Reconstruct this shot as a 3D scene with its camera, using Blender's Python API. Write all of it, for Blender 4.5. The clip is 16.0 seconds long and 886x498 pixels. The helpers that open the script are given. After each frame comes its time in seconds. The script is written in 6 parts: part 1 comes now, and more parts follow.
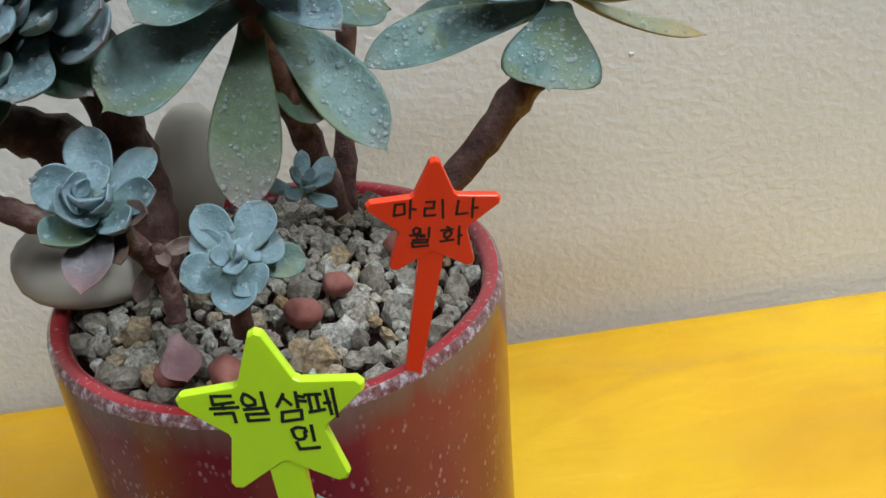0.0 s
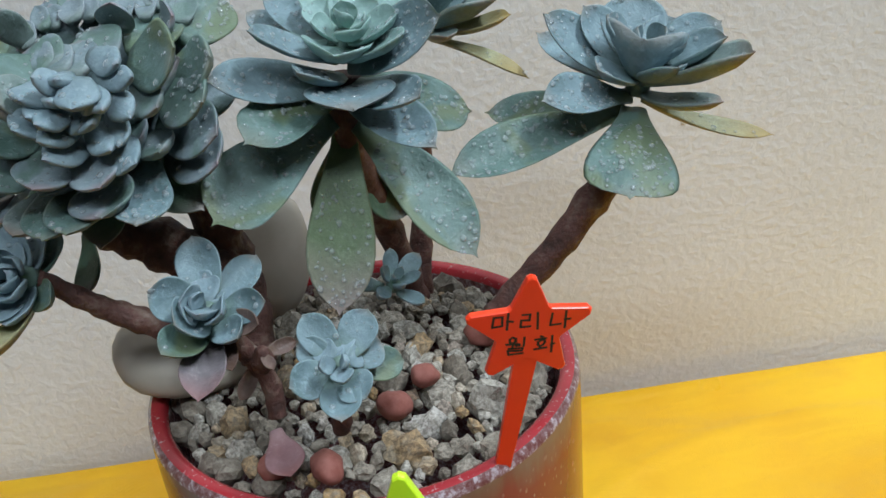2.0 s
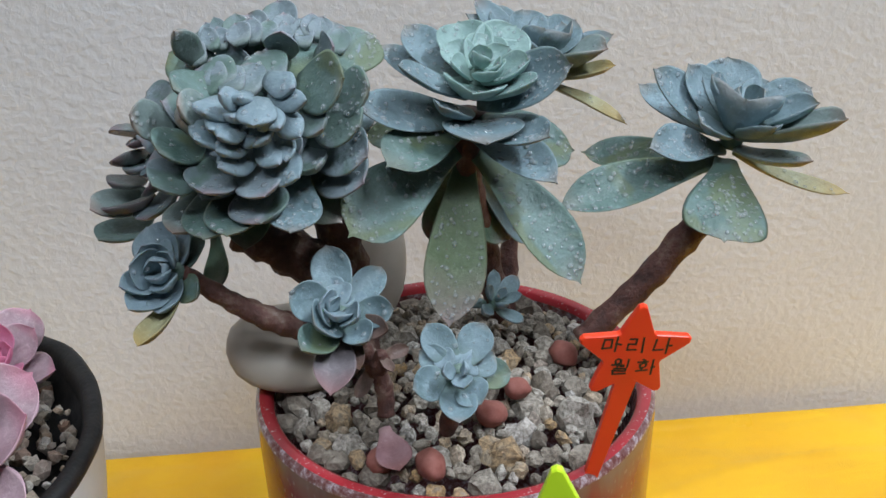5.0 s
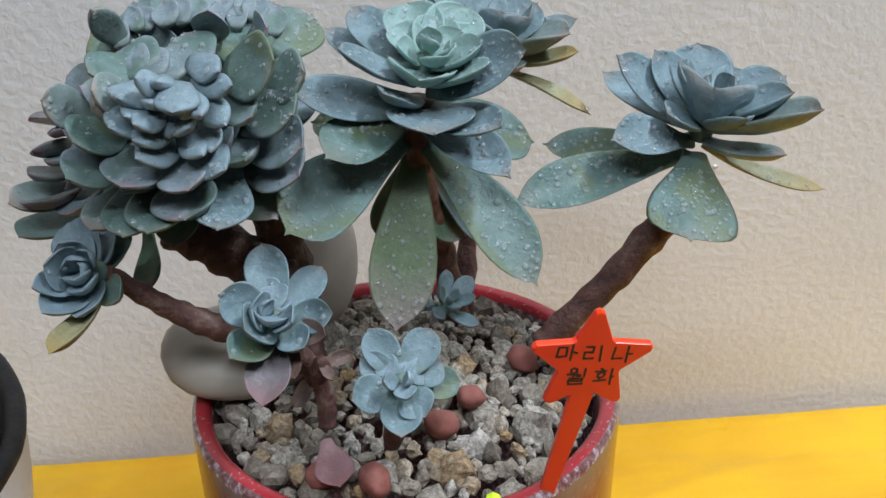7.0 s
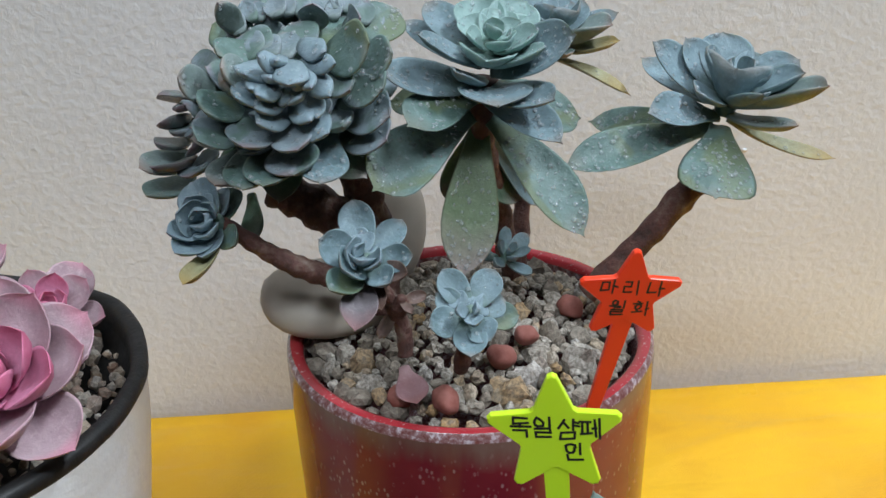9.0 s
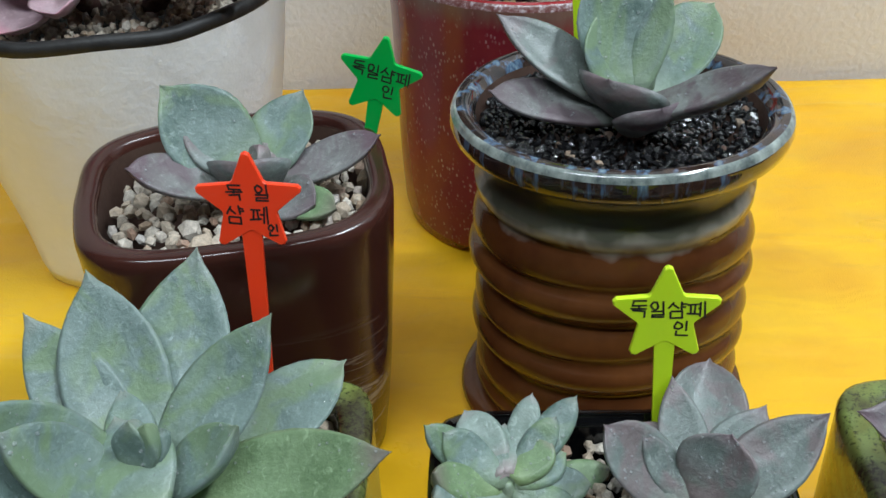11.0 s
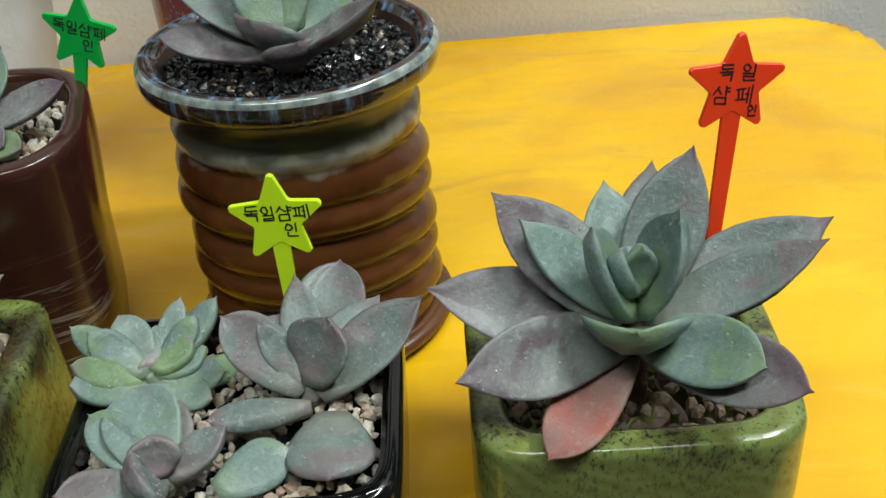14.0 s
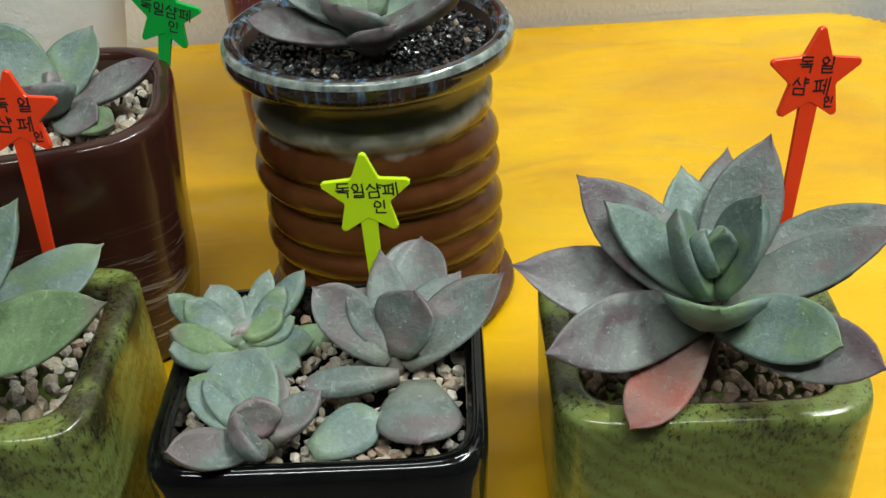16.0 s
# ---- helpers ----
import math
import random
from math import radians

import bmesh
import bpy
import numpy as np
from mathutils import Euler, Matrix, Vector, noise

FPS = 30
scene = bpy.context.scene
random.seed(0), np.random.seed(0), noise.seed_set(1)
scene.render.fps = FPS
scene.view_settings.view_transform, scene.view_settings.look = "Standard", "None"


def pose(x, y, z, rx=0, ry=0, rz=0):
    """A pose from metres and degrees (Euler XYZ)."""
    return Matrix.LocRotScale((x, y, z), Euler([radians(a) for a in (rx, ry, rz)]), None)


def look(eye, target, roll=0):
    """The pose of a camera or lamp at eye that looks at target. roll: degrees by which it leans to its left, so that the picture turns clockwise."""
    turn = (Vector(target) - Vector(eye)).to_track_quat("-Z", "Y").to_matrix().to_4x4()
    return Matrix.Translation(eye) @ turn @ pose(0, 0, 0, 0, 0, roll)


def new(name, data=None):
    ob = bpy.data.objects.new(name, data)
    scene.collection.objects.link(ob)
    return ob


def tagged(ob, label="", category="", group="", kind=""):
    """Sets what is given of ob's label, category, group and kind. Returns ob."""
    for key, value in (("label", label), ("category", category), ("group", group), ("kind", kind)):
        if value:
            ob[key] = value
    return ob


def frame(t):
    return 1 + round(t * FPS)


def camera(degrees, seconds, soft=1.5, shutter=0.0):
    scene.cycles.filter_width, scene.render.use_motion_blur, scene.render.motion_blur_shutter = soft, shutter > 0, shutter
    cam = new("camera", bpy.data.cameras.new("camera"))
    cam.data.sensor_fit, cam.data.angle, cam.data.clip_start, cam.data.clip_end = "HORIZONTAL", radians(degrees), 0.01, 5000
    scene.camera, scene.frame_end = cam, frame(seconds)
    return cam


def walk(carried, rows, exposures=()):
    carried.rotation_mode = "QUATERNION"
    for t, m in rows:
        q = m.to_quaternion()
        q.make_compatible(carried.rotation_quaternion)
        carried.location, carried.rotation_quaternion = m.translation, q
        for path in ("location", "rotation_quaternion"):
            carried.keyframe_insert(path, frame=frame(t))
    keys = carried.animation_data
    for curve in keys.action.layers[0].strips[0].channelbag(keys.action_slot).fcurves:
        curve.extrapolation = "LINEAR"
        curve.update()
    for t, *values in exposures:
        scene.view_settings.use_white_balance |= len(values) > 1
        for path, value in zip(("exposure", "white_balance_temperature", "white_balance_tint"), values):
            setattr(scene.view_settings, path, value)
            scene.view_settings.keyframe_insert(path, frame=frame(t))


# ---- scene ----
cam = camera(46.0, 16.0)
PATH = [
    (0, (0.002, 0.025, 0.232), (0.122, 1.766, -0.745), -5.6),
    (0.5, (0.0, 0.025, 0.237), (0.106, 1.764, -0.745), -6.3),
    (1, (-0.004, 0.027, 0.244), (0.093, 1.765, -0.74), -6.6),
    (1.5, (-0.006, 0.026, 0.245), (0.086, 1.763, -0.742), -6.7),
    (2, (-0.011, 0.025, 0.256), (0.079, 1.78, -0.7), -6.5),
    (2.5, (-0.017, 0.015, 0.269), (0.07, 1.779, -0.669), -5.6),
    (3, (-0.029, 0.008, 0.267), (0.058, 1.768, -0.679), -4.6),
    (3.2, (-0.032, 0.006, 0.271), (0.056, 1.771, -0.665), -4.3),
    (5.3, (-0.04, 0.008, 0.267), (0.083, 1.781, -0.651), -1.4),
    (5.5, (-0.038, 0.012, 0.266), (0.094, 1.777, -0.665), -1.2),
    (6, (-0.033, 0.02, 0.265), (0.111, 1.793, -0.649), -0.8),
    (6.5, (-0.032, 0.021, 0.264), (0.122, 1.79, -0.656), -0.8),
    (7, (-0.03, 0.023, 0.261), (0.108, 1.788, -0.669), -1.2),
    (7.5, (-0.035, 0.027, 0.264), (0.099, 1.806, -0.64), -1.2),
    (8, (-0.035, 0.02, 0.269), (0.11, 1.802, -0.627), -1.0),
    (8.2, (-0.033, 0.016, 0.273), (0.099, 1.804, -0.613), -1.3),
    (10.3, (-0.052, -0.113, 0.254), (-0.077, 1.597, -0.783), -1.1),
    (10.5, (-0.052, -0.126, 0.252), (-0.089, 1.568, -0.81), -1.0),
    (11, (-0.043, -0.153, 0.239), (-0.112, 1.505, -0.877), -2.0),
    (11.5, (-0.047, -0.178, 0.225), (-0.115, 1.47, -0.906), -2.1),
    (12, (-0.033, -0.191, 0.222), (-0.091, 1.456, -0.912), -2.4),
    (12.5, (-0.018, -0.202, 0.224), (-0.057, 1.448, -0.905), -3.1),
    (13, (0.017, -0.201, 0.228), (-0.007, 1.453, -0.897), -3.5),
    (13.5, (0.037, -0.196, 0.233), (0.011, 1.447, -0.907), -4.2),
    (14, (0.049, -0.193, 0.237), (0.01, 1.454, -0.897), -4.6),
    (14.5, (0.047, -0.195, 0.236), (-0.004, 1.438, -0.918), -4.2),
    (15, (0.045, -0.197, 0.235), (-0.025, 1.411, -0.953), -4.7),
    (15.5, (0.039, -0.201, 0.238), (-0.022, 1.436, -0.908), -4.1),
    (16, (0.029, -0.205, 0.243), (-0.028, 1.43, -0.907), -3.7),
]
EXPOSURES = [(0.0, -0.05, 5950, 3), (1.5, -0.02, 5900, 4), (3.0, 0.05, 5850, 6), (5.5, 0.05, 5950, 10), (8.0, 0.08, 5950, 9), (10.5, 0.03, 5950, 6), (11.5, 0.03, 6150, 4), (12.5, 0.08, 6250, 2), (14.0, -0.02, 6550, 0), (16.0, -0.06, 6750, -1)]
LAMP_A, LAMP_B = 20, 29
walk(cam, [(t, look(eye, target, roll)) for t, eye, target, roll in PATH], EXPOSURES)

# ---- world, light ----
world = bpy.data.worlds.new("room_world")
scene.world = world
world.use_nodes = True
world.node_tree.nodes["Background"].inputs[0].default_value = (0.8, 0.85, 1.0, 1)
world.node_tree.nodes["Background"].inputs[1].default_value = 0.03


def area_lamp(name, eye, target, sx, sy, watts, colour):
    lamp = bpy.data.lights.new(name, "AREA")
    lamp.shape, lamp.size, lamp.size_y, lamp.energy, lamp.color = "RECTANGLE", sx, sy, watts, colour
    ob = new(name, lamp)
    ob.matrix_world = look(eye, target)
    return ob


area_lamp("tube_light", (-0.20, -0.72, 1.55), (-0.20, -0.72, 0), 1.2, 0.10, LAMP_A, (0.93, 0.97, 1.0))
area_lamp("tube_light", (0.80, -0.10, 1.55), (0.80, -0.10, 0), 0.10, 0.9, LAMP_B, (0.93, 0.97, 1.0))


# ---- materials ----
def nodes_of(name):
    m = bpy.data.materials.new(name)
    m.use_nodes = True
    nt = m.node_tree
    return m, nt, nt.nodes["Principled BSDF"]


def node(nt, kind, **inputs):
    n = nt.nodes.new(kind)
    for k, v in inputs.items():
        key = k.replace("_", " ")
        if isinstance(v, bpy.types.NodeSocket):
            nt.links.new(v, n.inputs[key])
        else:
            n.inputs[key].default_value = v
    return n


def mapped(nt, scale=(1, 1, 1), rot=(0, 0, 0)):
    tc = nt.nodes.new("ShaderNodeTexCoord")
    return node(nt, "ShaderNodeMapping", Vector=tc.outputs["Object"], Scale=scale, Rotation=rot).outputs[0]


def noise_tex(nt, scale, detail=4, rough=0.6, vec=None, dist=0.0):
    return node(nt, "ShaderNodeTexNoise", Vector=vec or mapped(nt), Scale=scale, Detail=detail, Roughness=rough, Distortion=dist).outputs["Fac"]


def ramp(nt, fac, stops, mode="LINEAR"):
    r = nt.nodes.new("ShaderNodeValToRGB")
    r.color_ramp.interpolation = mode
    while len(r.color_ramp.elements) < len(stops):
        r.color_ramp.elements.new(0.5)
    for e, (p, c) in zip(r.color_ramp.elements, stops):
        e.position, e.color = p, (*c, 1) if len(c) == 3 else c
    nt.links.new(fac, r.inputs[0])
    return r.outputs[0]


def mix(nt, fac, a, b, mode="MIX"):
    n = nt.nodes.new("ShaderNodeMix")
    n.data_type, n.blend_type = "RGBA", mode
    for s, v in ((n.inputs[0], fac), (n.inputs[6], a), (n.inputs[7], b)):
        if isinstance(v, bpy.types.NodeSocket):
            nt.links.new(v, s)
        else:
            s.default_value = v if isinstance(v, float) else (*v, 1)
    return n.outputs[2]


def calc(nt, op, a, b=0.0, clamp=False):
    n = nt.nodes.new("ShaderNodeMath")
    n.operation, n.use_clamp = op, clamp
    for s, v in zip(n.inputs, (a, b)):
        if isinstance(v, bpy.types.NodeSocket):
            nt.links.new(v, s)
        else:
            s.default_value = v
    return n.outputs[0]


def bump(nt, bsdf, height, strength, dist=0.001):
    b = node(nt, "ShaderNodeBump", Height=height, Strength=strength, Distance=dist)
    nt.links.new(b.outputs[0], bsdf.inputs["Normal"])


def setp(nt, bsdf, colour=None, rough=None, **rest):
    for key, v in (("Base Color", colour), ("Roughness", rough), *((k.replace("_", " "), v) for k, v in rest.items())):
        if v is None:
            continue
        if isinstance(v, bpy.types.NodeSocket):
            nt.links.new(v, bsdf.inputs[key])
        else:
            bsdf.inputs[key].default_value = (*v, 1) if key.endswith("Color") else v


def height_of(nt):
    tc = nt.nodes.new("ShaderNodeTexCoord")
    sx = node(nt, "ShaderNodeSeparateXYZ", Vector=tc.outputs["Object"])
    return sx.outputs[2]


def leaf_material(name, dark, light, tip, base, tip_from=0.75, rough=0.5, mottle=0.35, blush=None, wet=0.0):
    """Powdery succulent leaf: bloom mottling with wet glints as colour, coloured tip and margin, paler base."""
    m, nt, b = nodes_of(name)
    info = nt.nodes.new("ShaderNodeObjectInfo")
    shift = node(nt, "ShaderNodeVectorMath", Vector=mapped(nt))
    shift.operation = "ADD"
    comb = node(nt, "ShaderNodeCombineXYZ", X=info.outputs["Random"], Y=info.outputs["Random"])
    nt.links.new(comb.outputs[0], shift.inputs[1])
    big = noise_tex(nt, 90, 3, 0.55, shift.outputs[0])
    fine = noise_tex(nt, 700, 5, 0.7, shift.outputs[0])
    c = mix(nt, ramp(nt, big, [(0.3, (0, 0, 0)), (0.7, (1, 1, 1))]), dark, light)
    c = mix(nt, calc(nt, "MULTIPLY", info.outputs["Random"], 0.45), c, light)
    c = mix(nt, calc(nt, "MULTIPLY", ramp(nt, fine, [(0.45, (0, 0, 0)), (0.75, (1, 1, 1))]), mottle), c, tuple(min(1, 1.35 * v) for v in light))
    stain = noise_tex(nt, 190, 4, 0.7, shift.outputs[0], 0.6)
    c = mix(nt, calc(nt, "MULTIPLY", ramp(nt, stain, [(0.48, (0, 0, 0)), (0.64, (1, 1, 1))]), 0.28), c, dark)
    # pale speckle: waxy bloom, and wet glints painted in with it
    wax_glint = noise_tex(nt, 420, 5, 0.75, shift.outputs[0], 0.9)
    c = mix(nt, calc(nt, "MULTIPLY", ramp(nt, wax_glint, [(0.55, (0, 0, 0)), (0.66, (1, 1, 1))]), 1.25 * mottle), c, tuple(min(1, 1.3 * v + 0.06) for v in light))
    along = node(nt, "ShaderNodeAttribute")
    along.attribute_name = "along"
    c = mix(nt, calc(nt, "MULTIPLY", ramp(nt, along.outputs["Fac"], [(0.0, (1, 1, 1)), (0.45, (0, 0, 0))]), 0.6), c, base)
    edge = calc(nt, "ADD", along.outputs["Fac"], calc(nt, "MULTIPLY", calc(nt, "SUBTRACT", big, 0.5), 0.35))
    c = mix(nt, calc(nt, "MULTIPLY", ramp(nt, edge, [(tip_from, (0, 0, 0)), (1.0, (1, 1, 1))]), 0.75), c, tip)
    rim = node(nt, "ShaderNodeAttribute")
    rim.attribute_name = "margin"
    c = mix(nt, calc(nt, "MULTIPLY", ramp(nt, rim.outputs["Fac"], [(0.65, (0, 0, 0)), (1.0, (1, 1, 1))]), 0.40), c, tuple(0.5 * p + 0.5 * q * 1.3 for p, q in zip(tip, light)))
    if blush:
        spot = noise_tex(nt, 55, 3, 0.6, shift.outputs[0], 0.8)
        c = mix(nt, calc(nt, "MULTIPLY", ramp(nt, spot, [(0.50, (0, 0, 0)), (0.62, (1, 1, 1))]), 0.7), c, blush)
    scar = noise_tex(nt, 260, 2, 0.5, shift.outputs[0])
    c = mix(nt, calc(nt, "MULTIPLY", ramp(nt, scar, [(0.73, (0, 0, 0)), (0.80, (1, 1, 1))]), 0.4), c, tuple(0.55 * v for v in dark))
    setp(nt, b, c, ramp(nt, fine, [(0.3, (rough - 0.08,) * 3), (0.7, (rough + 0.12,) * 3)]), Specular_IOR_Level=0.4, Subsurface_Weight=0.06, Subsurface_Radius=(0.003, 0.004, 0.002), Subsurface_Scale=0.5, Coat_Weight=wet, Coat_Roughness=0.22)
    bump(nt, b, calc(nt, "ADD", fine, calc(nt, "MULTIPLY", stain, 1.5)), 0.42, 0.0006)
    return m


LEAF_BLUE = leaf_material("blue_green_leaf", (0.085, 0.138, 0.145), (0.21, 0.288, 0.322), (0.22, 0.19, 0.16), (0.12, 0.18, 0.11), 0.84)
LEAF_MINT = leaf_material("mint_leaf", (0.17, 0.27, 0.25), (0.285, 0.405, 0.385), (0.27, 0.36, 0.33), (0.24, 0.38, 0.31), 0.9)
LEAF_GREY = leaf_material("grey_blue_leaf", (0.114, 0.163, 0.176), (0.255, 0.304, 0.334), (0.26, 0.17, 0.18), (0.15, 0.19, 0.16), 0.86, 0.5, 0.35, (0.10, 0.17, 0.13))
LEAF_OLD = leaf_material("old_green_leaf", (0.055, 0.105, 0.065), (0.13, 0.21, 0.14), (0.26, 0.20, 0.20), (0.05, 0.09, 0.05), 0.72)
LEAF_GREEN = leaf_material("deep_green_leaf", (0.055, 0.105, 0.085), (0.16, 0.235, 0.22), (0.19, 0.19, 0.15), (0.07, 0.12, 0.08), 0.84, 0.45, 0.35, (0.14, 0.17, 0.08))
LEAF_SPOON = leaf_material("spotted_spoon_leaf", (0.075, 0.11, 0.05), (0.18, 0.24, 0.14), (0.30, 0.22, 0.23), (0.05, 0.085, 0.05), 0.62)
LEAF_YELLOW = leaf_material("yellowing_leaf", (0.25, 0.20, 0.08), (0.33, 0.34, 0.22), (0.35, 0.22, 0.05), (0.25, 0.27, 0.16), 0.6)
LEAF_PINK = leaf_material("pink_leaf", (0.52, 0.16, 0.27), (0.60, 0.28, 0.40), (0.66, 0.13, 0.24), (0.58, 0.24, 0.38), 0.6, 0.4)
LEAF_FADED = leaf_material("fallen_pink_leaf", (0.24, 0.11, 0.115), (0.33, 0.19, 0.20), (0.35, 0.14, 0.12), (0.40, 0.28, 0.28), 0.8)
LEAF_SAGE = leaf_material("sage_leaf", (0.078, 0.126, 0.108), (0.19, 0.254, 0.237), (0.22, 0.24, 0.20), (0.24, 0.30, 0.18), 0.85, 0.42, 0.5, (0.17, 0.25, 0.12), wet=0.12)
LEAF_DUSK = leaf_material("dusky_leaf", (0.07, 0.094, 0.083), (0.17, 0.202, 0.19), (0.15, 0.085, 0.105), (0.23, 0.22, 0.17), 0.76, 0.40, 0.5, (0.17, 0.125, 0.13), wet=0.12)
LEAF_PURPLE = leaf_material("purplish_leaf", (0.115, 0.115, 0.115), (0.235, 0.245, 0.235), (0.11, 0.06, 0.08), (0.18, 0.22, 0.17), 0.64, 0.42, 0.5, (0.105, 0.06, 0.08), wet=0.12)
LEAF_DRY = leaf_material("dry_brown_leaf", (0.1, 0.06, 0.05), (0.2, 0.14, 0.12), (0.10, 0.05, 0.03), (0.22, 0.15, 0.10), 0.7)
LEAF_RED = leaf_material("dying_red_leaf", (0.36, 0.085, 0.06), (0.27, 0.19, 0.165), (0.03, 0.012, 0.018), (0.26, 0.24, 0.21), 0.72)

LEAF_MOSS = leaf_material("moss_green_leaf", (0.085, 0.145, 0.0638), (0.187, 0.272, 0.145), (0.17, 0.12, 0.12), (0.24, 0.32, 0.14), 0.80, 0.42, 0.5, wet=0.12)
LEAF_PINKSAGE = leaf_material("sage_leaf_with_pink_base", (0.12, 0.168, 0.14), (0.224, 0.288, 0.256), (0.22, 0.20, 0.19), (0.42, 0.30, 0.31), 0.85, 0.42, 0.5, wet=0.12)
LEAF_PINKDUSK = leaf_material("mauve_leaf", (0.133, 0.117, 0.113), (0.242, 0.226, 0.218), (0.20, 0.12, 0.14), (0.36, 0.20, 0.25), 0.8, 0.42, 0.5, wet=0.12)
LEAF_PALE = leaf_material("pale_powdery_leaf", (0.13, 0.195, 0.22), (0.25, 0.325, 0.365), (0.24, 0.25, 0.28), (0.14, 0.19, 0.20), 0.9)
LEAF_BACK = leaf_material("tinged_blue_leaf", (0.12, 0.165, 0.15), (0.24, 0.30, 0.29), (0.30, 0.19, 0.15), (0.14, 0.19, 0.17), 0.78)
LEAF_LILAC = leaf_material("lilac_grey_leaf", (0.36, 0.23, 0.26), (0.5, 0.38, 0.41), (0.60, 0.22, 0.30), (0.46, 0.34, 0.42), 0.80, 0.4)
LEAF_MAUVE = leaf_material("mauve_ageing_leaf", (0.10, 0.095, 0.10), (0.19, 0.165, 0.175), (0.27, 0.11, 0.105), (0.22, 0.13, 0.13), 0.7)
LEAVES = dict(mauve=LEAF_MAUVE, blue=LEAF_BLUE, mint=LEAF_MINT, grey=LEAF_GREY, old=LEAF_OLD, green=LEAF_GREEN, spoon=LEAF_SPOON, yellow=LEAF_YELLOW, faded=LEAF_FADED, sage=LEAF_SAGE, dusk=LEAF_DUSK, purple=LEAF_PURPLE, dry=LEAF_DRY, red=LEAF_RED, moss=LEAF_MOSS, pinksage=LEAF_PINKSAGE, pinkdusk=LEAF_PINKDUSK, pale=LEAF_PALE, oldblue=LEAF_BACK)


def stem_material():
    m, nt, b = nodes_of("woody_stem")
    v = mapped(nt)
    n1, n2 = noise_tex(nt, 160, 4, 0.65, v), noise_tex(nt, 900, 4, 0.7, v)
    c = ramp(nt, n1, [(0.3, (0.03, 0.014, 0.012)), (0.52, (0.13, 0.05, 0.038)), (0.62, (0.20, 0.12, 0.09)), (0.75, (0.34, 0.27, 0.23))])
    c = mix(nt, calc(nt, "MULTIPLY", n2, 0.5), c, (0.10, 0.06, 0.05))
    setp(nt, b, c, 0.65)
    bump(nt, b, calc(nt, "ADD", n1, calc(nt, "MULTIPLY", n2, 0.4)), 0.9, 0.0016)
    return m


def gravel_material(name, stops, rough=0.8, dark_mix=0.75):
    m, nt, b = nodes_of(name)
    g = nt.nodes.new("ShaderNodeNewGeometry")
    n = noise_tex(nt, 900, 5, 0.7)
    blot = noise_tex(nt, 300, 3, 0.6)
    c = ramp(nt, g.outputs["Random Per Island"], stops)
    # darker where the bump noise is low
    c = mix(nt, ramp(nt, n, [(0.40, (dark_mix,) * 3), (0.62, (0, 0, 0))]), c, (0.10, 0.08, 0.06))
    c = mix(nt, calc(nt, "MULTIPLY", ramp(nt, blot, [(0.52, (0, 0, 0)), (0.66, (1, 1, 1))]), 0.45), c, (0.45, 0.41, 0.34))
    setp(nt, b, c, rough)
    bump(nt, b, n, 0.8, 0.0008)
    return m


def plastic_material(name, colour, glow=0.06):
    m, nt, b = nodes_of(name)
    n = noise_tex(nt, 120, 3)
    c = mix(nt, calc(nt, "MULTIPLY", n, 0.18), colour, tuple(min(1, 0.6 * v + 0.08) for v in colour))
    setp(nt, b, c, 0.28, Subsurface_Weight=0.25, Subsurface_Radius=(0.002, 0.002, 0.002), Subsurface_Scale=0.6)
    bump(nt, b, noise_tex(nt, 900, 2), 0.05, 0.0004)
    return m


def wall_material():
    m, nt, b = nodes_of("painted_wall")
    v = mapped(nt)
    lump, fine, stain = noise_tex(nt, 330, 3, 0.5, v, 0.3), noise_tex(nt, 1500, 3, 0.6, v), noise_tex(nt, 6, 4, 0.6, v)
    c = mix(nt, ramp(nt, stain, [(0.35, (0, 0, 0)), (0.7, (1, 1, 1))]), (0.68, 0.67, 0.66), (0.75, 0.745, 0.74))
    c = mix(nt, calc(nt, "MULTIPLY", ramp(nt, lump, [(0.35, (1, 1, 1)), (0.5, (0, 0, 0))]), 0.25), c, (0.62, 0.60, 0.58))
    setp(nt, b, c, 0.6, Specular_IOR_Level=0.3)
    bump(nt, b, calc(nt, "ADD", lump, calc(nt, "MULTIPLY", fine, 0.15)), 0.33, 0.0016)
    return m


